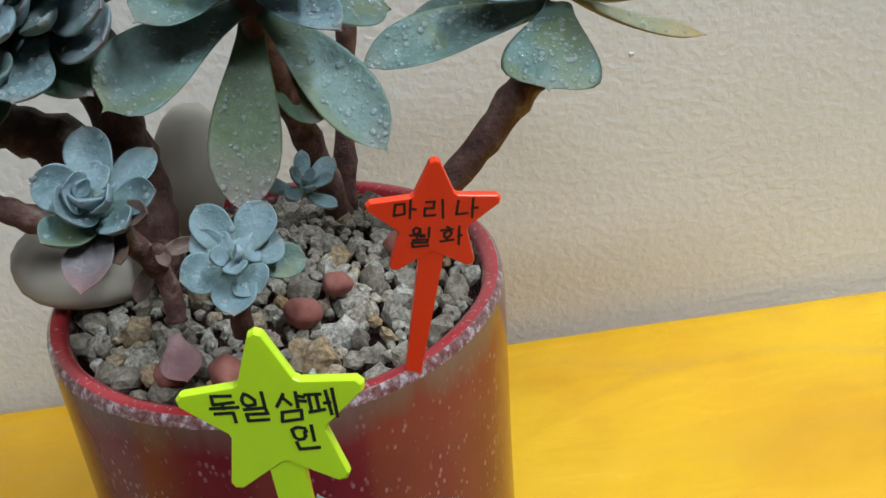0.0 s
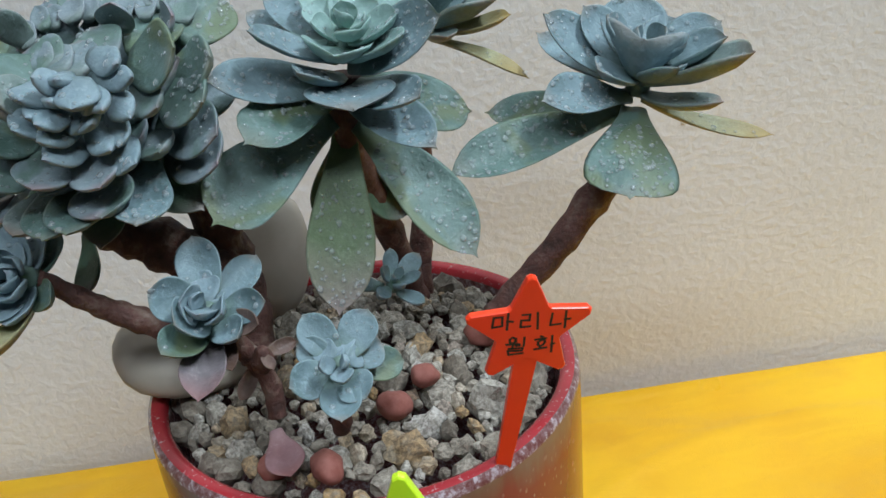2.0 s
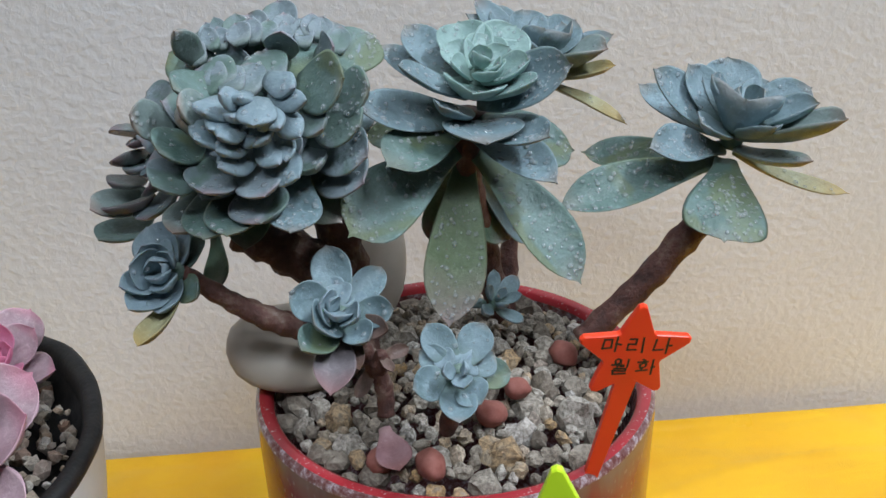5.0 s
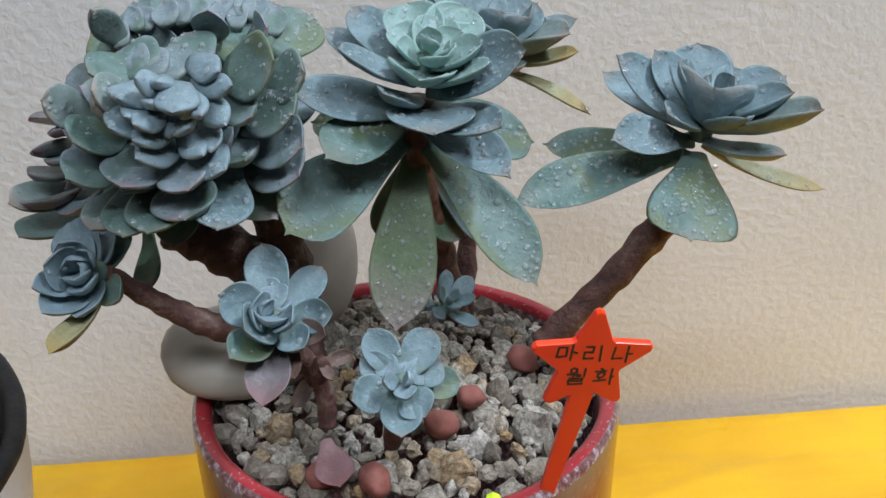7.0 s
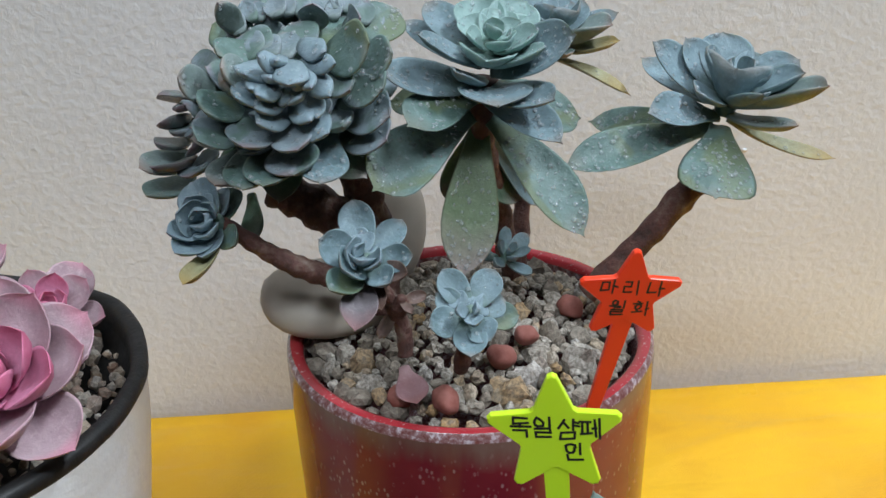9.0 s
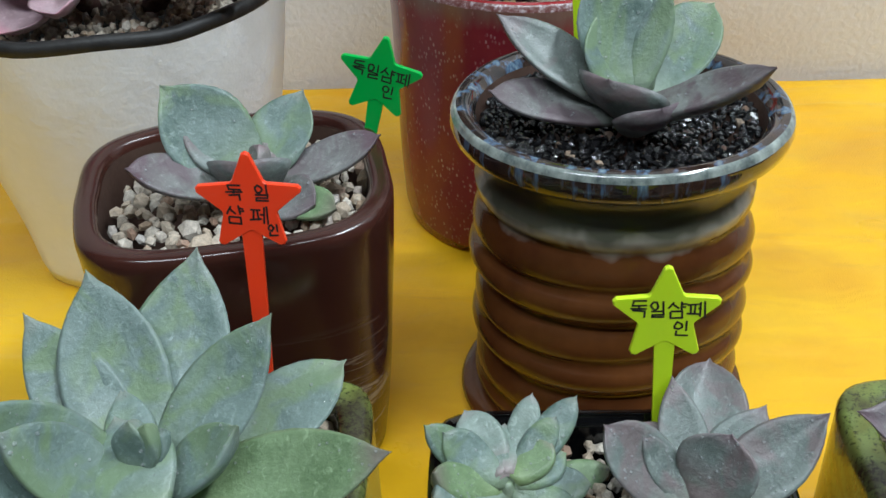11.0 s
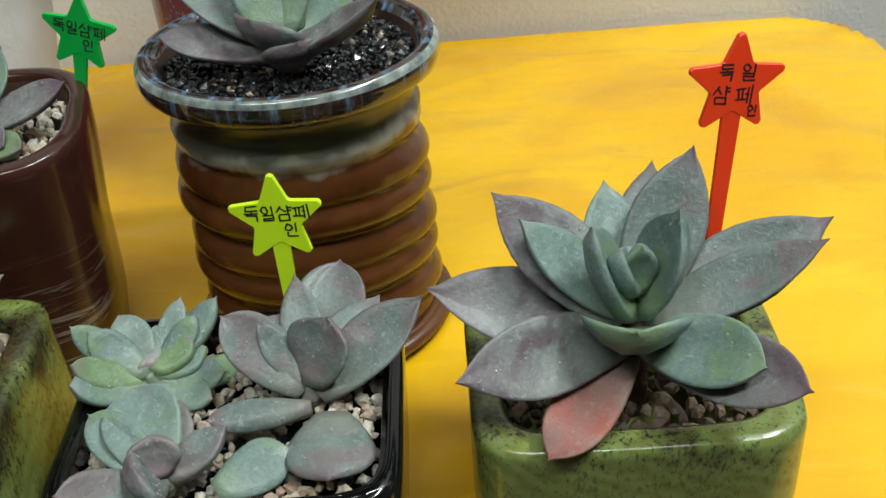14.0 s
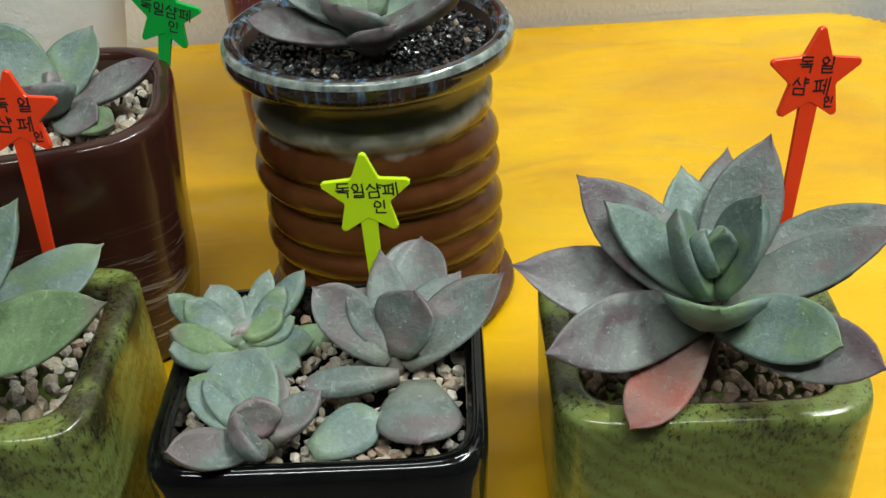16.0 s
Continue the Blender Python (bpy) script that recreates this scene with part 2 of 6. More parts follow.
def cloth_material():
    m, nt, b = nodes_of("yellow_satin")
    v = mapped(nt)
    big, mid = noise_tex(nt, 6, 3, 0.5, v, 0.5), noise_tex(nt, 17, 4, 0.5, v, 0.4)
    # noise blotches: orange stains, plus satin highlights and fold shade put into the colour
    c = mix(nt, ramp(nt, big, [(0.35, (0, 0, 0)), (0.7, (1, 1, 1))]), (0.78, 0.40, 0.004), (0.90, 0.57, 0.010))
    c = mix(nt, calc(nt, "MULTIPLY", ramp(nt, mid, [(0.52, (0, 0, 0)), (0.75, (1, 1, 1))]), 0.5), c, (0.62, 0.25, 0.003))
    weave = node(nt, "ShaderNodeTexWave", Vector=v, Scale=900.0, Distortion=0.5).outputs["Fac"]
    setp(nt, b, c, ramp(nt, mid, [(0.3, (0.26,) * 3), (0.7, (0.40,) * 3)]), Sheen_Weight=0.2, Sheen_Roughness=0.4, Anisotropic=0.5, Specular_IOR_Level=0.55)
    fold = noise_tex(nt, 13, 2, 0.4, mapped(nt, (0.8, 1.3, 1), (0, 0, 0.3)), 0.4)
    small = noise_tex(nt, 60, 2, 0.4, mapped(nt, (0.6, 1.4, 1), (0, 0, -0.5)), 0.5)
    bump(nt, b, calc(nt, "ADD", calc(nt, "ADD", fold, calc(nt, "MULTIPLY", small, 0.10)), calc(nt, "MULTIPLY", weave, 0.003)), 0.55, 0.020)
    return m


def red_glaze():
    m, nt, b = nodes_of("speckled_red_glaze")
    v = mapped(nt)
    z = height_of(nt)
    big, streak = noise_tex(nt, 22, 4, 0.6, v), noise_tex(nt, 60, 4, 0.6, mapped(nt, (1, 1, 0.25)))
    c = mix(nt, ramp(nt, big, [(0.35, (0, 0, 0)), (0.68, (1, 1, 1))]), (0.15, 0.014, 0.026), (0.22, 0.030, 0.034))
    spk = node(nt, "ShaderNodeTexVoronoi", Vector=mapped(nt, (1, 1, 0.55)), Scale=680.0).outputs["Distance"]
    keep = noise_tex(nt, 190, 3, 0.6, v)
    dot = calc(nt, "MULTIPLY", ramp(nt, spk, [(0.20, (1, 1, 1)), (0.34, (0, 0, 0))]), ramp(nt, keep, [(0.47, (0, 0, 0)), (0.62, (1, 1, 1))]))
    c = mix(nt, calc(nt, "MULTIPLY", dot, 0.5), c, (0.48, 0.32, 0.32))
    near = ramp(nt, calc(nt, "ADD", z, calc(nt, "MULTIPLY", calc(nt, "SUBTRACT", streak, 0.5), 0.02)), [(0.098, (0, 0, 0)), (0.1045, (1, 1, 1))])
    c = mix(nt, calc(nt, "MULTIPLY", near, 0.85), c, mix(nt, streak, (0.09, 0.045, 0.025), (0.26, 0.18, 0.15)))
    setp(nt, b, c, 0.18, Specular_IOR_Level=0.35)
    bump(nt, b, calc(nt, "ADD", big, calc(nt, "MULTIPLY", dot, 0.1)), 0.12, 0.002)
    return m


def rim_red():
    m, nt, b = nodes_of("red_rim_glaze")
    v = mapped(nt)
    n, s = noise_tex(nt, 90, 4, 0.6, v), noise_tex(nt, 900, 3, 0.6, v)
    c = mix(nt, n, (0.30, 0.012, 0.020), (0.46, 0.05, 0.06))
    c = mix(nt, calc(nt, "MULTIPLY", ramp(nt, s, [(0.62, (0, 0, 0)), (0.70, (1, 1, 1))]), 0.6), c, (0.55, 0.42, 0.42))
    setp(nt, b, c, 0.22, Coat_Weight=0.4, Coat_Roughness=0.08)
    return m


def pale_edge():
    m, nt, b = nodes_of("frosted_glaze_edge")
    n = noise_tex(nt, 500, 4, 0.7)
    c = ramp(nt, n, [(0.38, (0.15, 0.05, 0.045)), (0.52, (0.24, 0.13, 0.13)), (0.66, (0.52, 0.44, 0.47))])
    setp(nt, b, c, 0.25, Coat_Weight=0.4)
    bump(nt, b, n, 0.2, 0.0006)
    return m


def olive_glaze():
    m, nt, b = nodes_of("olive_drip_glaze")
    v = mapped(nt)
    z = height_of(nt)
    n = noise_tex(nt, 34, 4, 0.6, v)
    stripe = node(nt, "ShaderNodeTexWave", Vector=mapped(nt, (1, 1, 1), (0.3, 0.9, 0.5)), Scale=55.0, Distortion=6.0, Detail=3.0, Detail_Scale=1.4).outputs["Fac"]
    c = mix(nt, ramp(nt, n, [(0.3, (0, 0, 0)), (0.7, (1, 1, 1))]), (0.14, 0.18, 0.045), (0.26, 0.32, 0.10))
    c = mix(nt, calc(nt, "MULTIPLY", stripe, 0.38), c, (0.12, 0.10, 0.012))
    speck = noise_tex(nt, 800, 5, 0.75, mapped(nt, (1, 1, 0.5)))
    patch = noise_tex(nt, 45, 3, 0.55, v)
    top = ramp(nt, z, [(0.040, (0, 0, 0)), (0.054, (1, 1, 1))])
    dark = calc(nt, "MULTIPLY", ramp(nt, calc(nt, "ADD", speck, calc(nt, "MULTIPLY", patch, 0.35)), [(0.68, (0, 0, 0)), (0.80, (1, 1, 1))]), calc(nt, "ADD", 0.48, calc(nt, "MULTIPLY", top, 0.5)))
    c = mix(nt, dark, c, (0.018, 0.014, 0.010))
    run = noise_tex(nt, 70, 4, 0.6, mapped(nt, (1, 1, 0.25)))
    lip = calc(nt, "MULTIPLY", ramp(nt, calc(nt, "ADD", z, calc(nt, "MULTIPLY", calc(nt, "SUBTRACT", run, 0.5), 0.03)), [(0.046, (0, 0, 0)), (0.054, (1, 1, 1))]), ramp(nt, patch, [(0.46, (0, 0, 0)), (0.58, (1, 1, 1))]))
    c = mix(nt, calc(nt, "MULTIPLY", lip, 0.8), c, (0.035, 0.026, 0.016))
    setp(nt, b, c, 0.2, Coat_Weight=0.15, Coat_Roughness=0.05)
    bump(nt, b, calc(nt, "ADD", n, calc(nt, "MULTIPLY", speck, 0.1)), 0.15, 0.002)
    return m


def brown_glaze():
    m, nt, b = nodes_of("amber_brown_glaze")
    z = height_of(nt)
    n, drip = noise_tex(nt, 40, 4, 0.6), noise_tex(nt, 55, 3, 0.5, mapped(nt, (1, 1, 0.18)))
    c = mix(nt, ramp(nt, n, [(0.3, (0, 0, 0)), (0.7, (1, 1, 1))]), (0.06, 0.017, 0.005), (0.125, 0.044, 0.012))
    lvl = calc(nt, "ADD", z, calc(nt, "MULTIPLY", calc(nt, "SUBTRACT", drip, 0.5), 0.022))
    band = ramp(nt, lvl, [(0.0, (0, 0, 0)), (0.0801, (0, 0, 0)), (0.0815, (1, 1, 1))])
    glaze = ramp(nt, calc(nt, "MULTIPLY", calc(nt, "SUBTRACT", lvl, 0.080), 50.0), [(0.0, (0.34, 0.31, 0.26)), (0.14, (0.30, 0.28, 0.23)), (0.3, (0.10, 0.10, 0.07)), (0.8, (0.05, 0.055, 0.05))])
    c = mix(nt, band, c, glaze)
    setp(nt, b, c, 0.24, Coat_Weight=0.15, Coat_Roughness=0.08)
    bump(nt, b, n, 0.15, 0.002)
    return m


def drip_rim():
    m, nt, b = nodes_of("blue_black_drip_rim")
    v = mapped(nt)
    n, s = noise_tex(nt, 190, 4, 0.65, mapped(nt, (1, 1, 0.15))), noise_tex(nt, 40, 3, 0.5, v)
    c = ramp(nt, n, [(0.40, (0.012, 0.010, 0.011)), (0.52, (0.040, 0.024, 0.018)), (0.60, (0.07, 0.12, 0.20)), (0.70, (0.22, 0.30, 0.34))])
    c = mix(nt, calc(nt, "MULTIPLY", ramp(nt, s, [(0.5, (0, 0, 0)), (0.7, (1, 1, 1))]), 0.4), c, (0.09, 0.035, 0.015))
    setp(nt, b, c, 0.10, Coat_Weight=0.8, Coat_Roughness=0.03)
    return m


def simple(name, a, c2, scale, rough, bumpy=0.1, metal=0.0, coat=0.0, dist=0.001):
    m, nt, b = nodes_of(name)
    n, f = noise_tex(nt, scale, 5, 0.65), noise_tex(nt, scale * 9, 4, 0.6)
    c = mix(nt, ramp(nt, n, [(0.32, (0, 0, 0)), (0.68, (1, 1, 1))]), a, c2)
    c = mix(nt, calc(nt, "MULTIPLY", f, 0.2), c, tuple(0.7 * v for v in a))
    setp(nt, b, c, ramp(nt, f, [(0.3, (max(0.02, rough - 0.05),) * 3), (0.7, (rough + 0.06,) * 3)]), Metallic=metal, Coat_Weight=coat, Coat_Roughness=0.04)
    bump(nt, b, calc(nt, "ADD", n, calc(nt, "MULTIPLY", f, 0.3)), bumpy, dist)
    return m


def scratched_brown():
    m, nt, b = nodes_of("dark_brown_glaze_with_brushed_streaks")
    n = noise_tex(nt, 30, 4, 0.6)
    z = height_of(nt)
    st = noise_tex(nt, 70, 5, 0.75, mapped(nt, (0.25, 0.25, 3.2), (0.5, 0.25, 0.0)), 0.6)
    low = ramp(nt, z, [(0.034, (1, 1, 1)), (0.062, (0, 0, 0))])
    c = mix(nt, n, (0.030, 0.009, 0.007), (0.060, 0.020, 0.014))
    c = mix(nt, calc(nt, "MULTIPLY", calc(nt, "MULTIPLY", ramp(nt, st, [(0.53, (0, 0, 0)), (0.60, (1, 1, 1))]), low), 0.8), c, (0.30, 0.24, 0.21))
    setp(nt, b, c, 0.20, Coat_Weight=0.15, Coat_Roughness=0.08)
    bump(nt, b, n, 0.1, 0.002)
    return m


def water_material():
    """Clear domes: mostly see-through, with a pale glint put into the colour and a gloss that grows at grazing angles.
    """
    m, nt, b = nodes_of("water")
    setp(nt, b, (0.75, 0.80, 0.82), 0.06, Specular_IOR_Level=0.8)
    clear = nt.nodes.new("ShaderNodeBsdfTransparent")
    fres = node(nt, "ShaderNodeFresnel", IOR=1.33)
    mixer = nt.nodes.new("ShaderNodeMixShader")
    nt.links.new(calc(nt, "ADD", calc(nt, "MULTIPLY", fres.outputs[0], 0.6), 0.19), mixer.inputs[0])
    nt.links.new(clear.outputs[0], mixer.inputs[1])
    nt.links.new(b.outputs[0], mixer.inputs[2])
    nt.links.new(mixer.outputs[0], nt.nodes["Material Output"].inputs["Surface"])
    return m


WALL, CLOTH, STEM, WATER = wall_material(), cloth_material(), stem_material(), water_material()
RED_GLAZE, RIM_RED, PALE_EDGE, OLIVE, BROWN, DRIP, DARK_BROWN = red_glaze(), rim_red(), pale_edge(), olive_glaze(), brown_glaze(), drip_rim(), scratched_brown()
BLACK_POT = simple("glossy_black_ceramic", (0.003, 0.003, 0.004), (0.007, 0.007, 0.007), 60, 0.10, 0.06, 0, 0.0)
BLACK_RIM = simple("rough_black_rim", (0.008, 0.008, 0.008), (0.025, 0.023, 0.022), 120, 0.55, 0.4)
WHITE_POT = simple("crinkled_white_glaze", (0.87, 0.87, 0.86), (0.91, 0.91, 0.90), 30, 0.40, 0.35, 0, 0.0, 0.003)
CELADON = simple("pale_celadon_glaze", (0.07, 0.09, 0.09), (0.42, 0.47, 0.43), 170, 0.12, 0.05, 0, 0.7)
UNGLAZED = simple("brown_clay_inside", (0.05, 0.025, 0.018), (0.09, 0.05, 0.035), 70, 0.6, 0.2)
STONE = simple("pale_smooth_stone", (0.42, 0.37, 0.30), (0.55, 0.50, 0.43), 28, 0.55, 0.08)
PEBBLE = simple("red_clay_pebble", (0.24, 0.075, 0.055), (0.33, 0.13, 0.105), 260, 0.75, 0.4, 0, 0, 0.0006)
GRIT = gravel_material("granite_gravel", [(0.0, (0.18, 0.15, 0.12)), (0.25, (0.32, 0.27, 0.21)), (0.5, (0.46, 0.41, 0.34)), (0.72, (0.60, 0.56, 0.49)), (0.82, (0.50, 0.31, 0.12)), (0.92, (0.70, 0.67, 0.62)), (1.0, (0.28, 0.18, 0.11))])
PALE_GRIT = gravel_material("cream_gravel", [(0.0, (0.42, 0.30, 0.20)), (0.35, (0.64, 0.54, 0.42)), (0.7, (0.74, 0.68, 0.59)), (0.88, (0.38, 0.22, 0.14)), (1.0, (0.78, 0.75, 0.70))], 0.75, 0.35)
BROWN_GRIT = gravel_material("brown_gravel", [(0.0, (0.10, 0.05, 0.035)), (0.5, (0.22, 0.13, 0.09)), (0.8, (0.42, 0.28, 0.18)), (1.0, (0.52, 0.42, 0.33))])
BLACK_GRIT = simple("wet_black_gravel", (0.006, 0.006, 0.007), (0.02, 0.02, 0.021), 400, 0.12, 0.5, 0, 0.3, 0.0006)
P_RED = plastic_material("red_plastic", (0.95, 0.055, 0.008))
P_LIME = plastic_material("lime_plastic", (0.62, 0.86, 0.012))
P_GREEN = plastic_material("green_plastic", (0.008, 0.44, 0.06))
INK = simple("black_marker_ink", (0.012, 0.010, 0.012), (0.03, 0.025, 0.025), 500, 0.4, 0.05)
ROOM_SHELL = simple("dark_room_shell", (0.09, 0.083, 0.076), (0.11, 0.104, 0.095), 8, 0.8, 0.1)
FLOORING = simple("dark_grey_floor", (0.12, 0.11, 0.10), (0.16, 0.145, 0.13), 12, 0.5, 0.1)
WOOD = simple("pale_table_wood", (0.30, 0.20, 0.12), (0.40, 0.28, 0.17), 40, 0.45, 0.1)
LAMP_WHITE = simple("lamp_enamel", (0.75, 0.75, 0.74), (0.8, 0.8, 0.8), 20, 0.4, 0.02)

# ---- mesh helpers ----
PLACE = {}


def empty(name, at):
    ob = new(name)
    ob.location = at
    ob.empty_display_size = 0.01
    PLACE[ob.name] = Matrix.Translation(at)
    return ob


def attach(ob, parent):
    ob.parent = parent
    ob.matrix_parent_inverse = PLACE[parent.name].inverted()
    return ob


def mesh_object(name, verts, faces, material, parent=None, label="", smooth=True, m=None):
    me = bpy.data.meshes.new(name)
    me.from_pydata([tuple(v) for v in verts], [], faces)
    me.materials.append(material)
    if smooth:
        me.polygons.foreach_set("use_smooth", [True] * len(me.polygons))
    me.update()
    ob = new(name, me)
    if m is not None:
        ob.matrix_basis = m
    PLACE[ob.name] = m.copy() if m is not None else Matrix.Identity(4)
    if parent is not None:
        attach(ob, parent)
    return tagged(ob, label)


def part(name, bm, material, parent=None, label="", smooth=False, m=None):
    me = bpy.data.meshes.new(name)
    bm.to_mesh(me)
    bm.free()
    me.materials.append(material)
    if smooth:
        me.polygons.foreach_set("use_smooth", [True] * len(me.polygons))
    ob = new(name, me)
    if m is not None:
        ob.matrix_basis = m
    PLACE[ob.name] = m.copy() if m is not None else Matrix.Identity(4)
    if parent is not None:
        attach(ob, parent)
    return tagged(ob, label)


def box(x0, x1, y0, y1, z0, z1, bevel=0.0):
    bm = bmesh.new()
    bmesh.ops.create_cube(bm, size=1, matrix=Matrix.Translation(((x0 + x1) / 2, (y0 + y1) / 2, (z0 + z1) / 2)) @ Matrix.Diagonal((x1 - x0, y1 - y0, z1 - z0, 1)))
    if bevel:
        bmesh.ops.bevel(bm, geom=bm.edges[:], offset=bevel, segments=3, affect="EDGES", profile=0.5)
    return bm


def loft(rings, closed_bottom=True, closed_top=False):
    """Vertices and faces of a skin through rings of equally many points."""
    verts, faces, n = [], [], len(rings[0])
    for r in rings:
        verts += r
    for k in range(len(rings) - 1):
        for i in range(n):
            j = (i + 1) % n
            faces.append((k * n + i, k * n + j, (k + 1) * n + j, (k + 1) * n + i))
    if closed_bottom:
        faces.append(tuple(reversed(range(n))))
    if closed_top:
        faces.append(tuple(range((len(rings) - 1) * n, len(rings) * n)))
    return verts, faces


def outline(cx, cy, hx, hy, z, power=2.0, turn=0.0, n=72, wob=0.0, seed=0.0):
    """A superellipse: power 2 is round, 6 a rounded square."""
    ring, ct, st = [], math.cos(turn), math.sin(turn)
    for i in range(n):
        a = 2 * math.pi * i / n
        ca, sa = math.cos(a), math.sin(a)
        k = (abs(ca) ** power + abs(sa) ** power) ** (-1 / power)
        k *= 1 + wob * noise.noise((2.2 * ca + seed, 2.2 * sa, z * 30))
        x, y = hx * k * ca, hy * k * sa
        ring.append((cx + x * ct - y * st, cy + x * st + y * ct, z))
    return ring


def tube(points, radii, n=12, rough=0.0, seed=0):
    """Rings round a smooth line through points."""
    pts = [Vector(p) for p in points]
    fine, rad = [], []
    for i in range(len(pts) - 1):
        a, b, c, d = pts[max(i - 1, 0)], pts[i], pts[i + 1], pts[min(i + 2, len(pts) - 1)]
        for k in range(8):
            t = k / 8
            fine.append(0.5 * (2 * b + (c - a) * t + (2 * a - 5 * b + 4 * c - d) * t * t + (3 * b - a - 3 * c + d) * t ** 3))
            rad.append(radii[i] * (1 - t) + radii[i + 1] * t)
    fine.append(pts[-1])
    rad.append(radii[-1])
    rings, side = [], Vector((1, 0.2, 0.1))
    for i, p in enumerate(fine):
        tan = (fine[min(i + 1, len(fine) - 1)] - fine[max(i - 1, 0)]).normalized()
        side = (side - tan * side.dot(tan)).normalized()
        up = tan.cross(side)
        ring = []
        for k in range(n):
            a = 2 * math.pi * k / n
            o = side * math.cos(a) + up * math.sin(a)
            r = rad[i] * (1 + rough * noise.noise((p + o * rad[i]) * 260 + Vector((seed, 0, 0))) + 0.5 * rough * math.sin(i * 1.9 + seed))
            ring.append(tuple(p + o * r))
        rings.append(ring)
    return loft(rings, True, True)


# ---- leaves and rosettes ----
def width_at(s, shape):
    """Half-outline of a leaf: share of its full width at the share s of its length."""
    s = min(1.0, max(0.0, s))
    base, peak, blunt, end = {"spoon": (0.34, 0.70, 2.1, 0.62), "round": (0.42, 0.62, 2.1, 0.58), "square": (0.28, 0.78, 3.2, 0.5), "acute": (0.55, 0.54, 1.75, 0.80)}.get(shape, (0.50, 0.58, 2.2, 0.62))
    point = 0.17 * max(0.0, 1 - s) / 0.06 if s > 0.92 else 0.0
    s = min(1.0, s / 0.965)
    if s < peak:
        q = s / peak
        w = base + (1 - base) * (3 * q * q - 2 * q ** 3 if shape in ("spoon", "square") else math.sin(q * math.pi / 2))
    else:
        w = max(0.0, 1 - ((s - peak) / (1 - peak)) ** blunt) ** end
    return max(w, min(0.17, point), 0.015)


def leaf_shape(length, width, thick, arch, cup, shape, seed, n=13, ring=14):
    """A fleshy leaf along x with its upper face to z: vertices, faces, share along, and its upper skin."""
    rows, along, edge = [], [], []
    twist = 0.25 * noise.noise((seed * 1.7, 3.1, 0))

    def skin(s, v, upper):
        w = 0.5 * width * width_at(s, shape)
        wave = 0.035 * width * noise.noise((s * 3.1 + seed, v * 1.3, seed * 0.7))
        y = w * v
        z = -arch * 4 * s * (1 - s) * length + cup * width * v * v * min(1, 2.4 * s) * width_at(s, shape) + wave + twist * y * s
        t = thick * (1 - 0.45 * s) * max(0.0, 1 - v * v) ** 0.5 * min(1.0, 6 * (1.02 - s))
        return Vector((s * length + 0.06 * wave, y, z + (0.30 * t if upper else -0.70 * t)))

    for i in range(n + 1):
        s = 1 - (1 - i / n) ** 1.9
        row = []
        for k in range(ring):
            a = 2 * math.pi * k / ring
            row.append(tuple(skin(s, math.cos(a), math.sin(a) >= 0)))
            along.append(s)
            edge.append(abs(math.cos(a)) ** 6)
        rows.append(row)
    v, f = loft(rows, True, True)
    return v, f, along, edge, skin


DROPS = []


def leaf(parent, base, tip, normal, width, thick, arch, cup, shape, material, seed, drops=0, label="", name="leaf"):
    base, tip = Vector(base), Vector(tip)
    d = tip - base
    length = d.length
    x = d.normalized()
    z = (Vector(normal) - x * x.dot(Vector(normal))).normalized()
    y = z.cross(x)
    m = Matrix((x, y, z)).transposed().to_4x4()
    m.translation = base
    v, f, along, edge, skin = leaf_shape(length, width, thick * 1.3, arch, cup, shape, seed)
    ob = mesh_object(name, v, f, material, parent, label, True, m)
    att = ob.data.attributes.new("along", "FLOAT", "POINT")
    att.data.foreach_set("value", along)
    att = ob.data.attributes.new("margin", "FLOAT", "POINT")
    att.data.foreach_set("value", edge)
    rnd = random.Random(int(seed * 977) + 5)
    for _ in range(int(drops * 2.4)):
        s, q = 0.25 + 0.7 * rnd.random(), rnd.uniform(-0.85, 0.85)
        p = m @ skin(s, q, True)
        nn = (m.to_3x3() @ ((skin(s + 0.02, q, True) - skin(s, q, True)).cross(skin(s, min(0.95, q + 0.08), True) - skin(s, q, True)))).normalized()
        DROPS.append((p, nn, rnd.choice((0.00016, 0.0002, 0.00022, 0.00026, 0.0003, 0.00036, 0.00042, 0.00056)) * rnd.uniform(0.8, 1.2)))
    return ob


def water_drops(parent, size=1.0):
    """The drops gathered so far, as small domes in one mesh."""
    verts, faces = [], []
    for p, nn, r in DROPS:
        r *= size
        side = nn.orthogonal().normalized()
        up = nn.cross(side)
        o = len(verts)
        for h, k in ((-0.12, 1.0), (0.35, 0.9), (0.62, 0.55)):
            for i in range(8):
                a = math.pi * i / 4
                verts.append(p + nn * (h * r) + (side * math.cos(a) + up * math.sin(a)) * (k * r))
        verts.append(p + nn * (0.72 * r))
        for ring in (0, 8):
            for i in range(8):
                j = (i + 1) % 8
                faces.append((o + ring + i, o + ring + j, o + ring + 8 + j, o + ring + 8 + i))
        faces += [(o + 16 + i, o + 16 + (i + 1) % 8, o + 24) for i in range(8)]
    DROPS.clear()
    if verts:
        tagged(mesh_object("water_drops", verts, faces, WATER, parent, "clear water drops on the leaves"), kind="stuff")


def heart(parent, centre, axis, r, material, name="rosette"):
    """The short thick core from which the leaves of a rosette grow."""
    a = Vector(axis).normalized()
    c = Vector(centre)
    v, f = tube([c - a * r * 1.6, c - a * r * 0.5, c + a * r * 0.6], [r * 0.8, r, r * 0.35], 10)
    return mesh_object(name, v, f, material, parent)


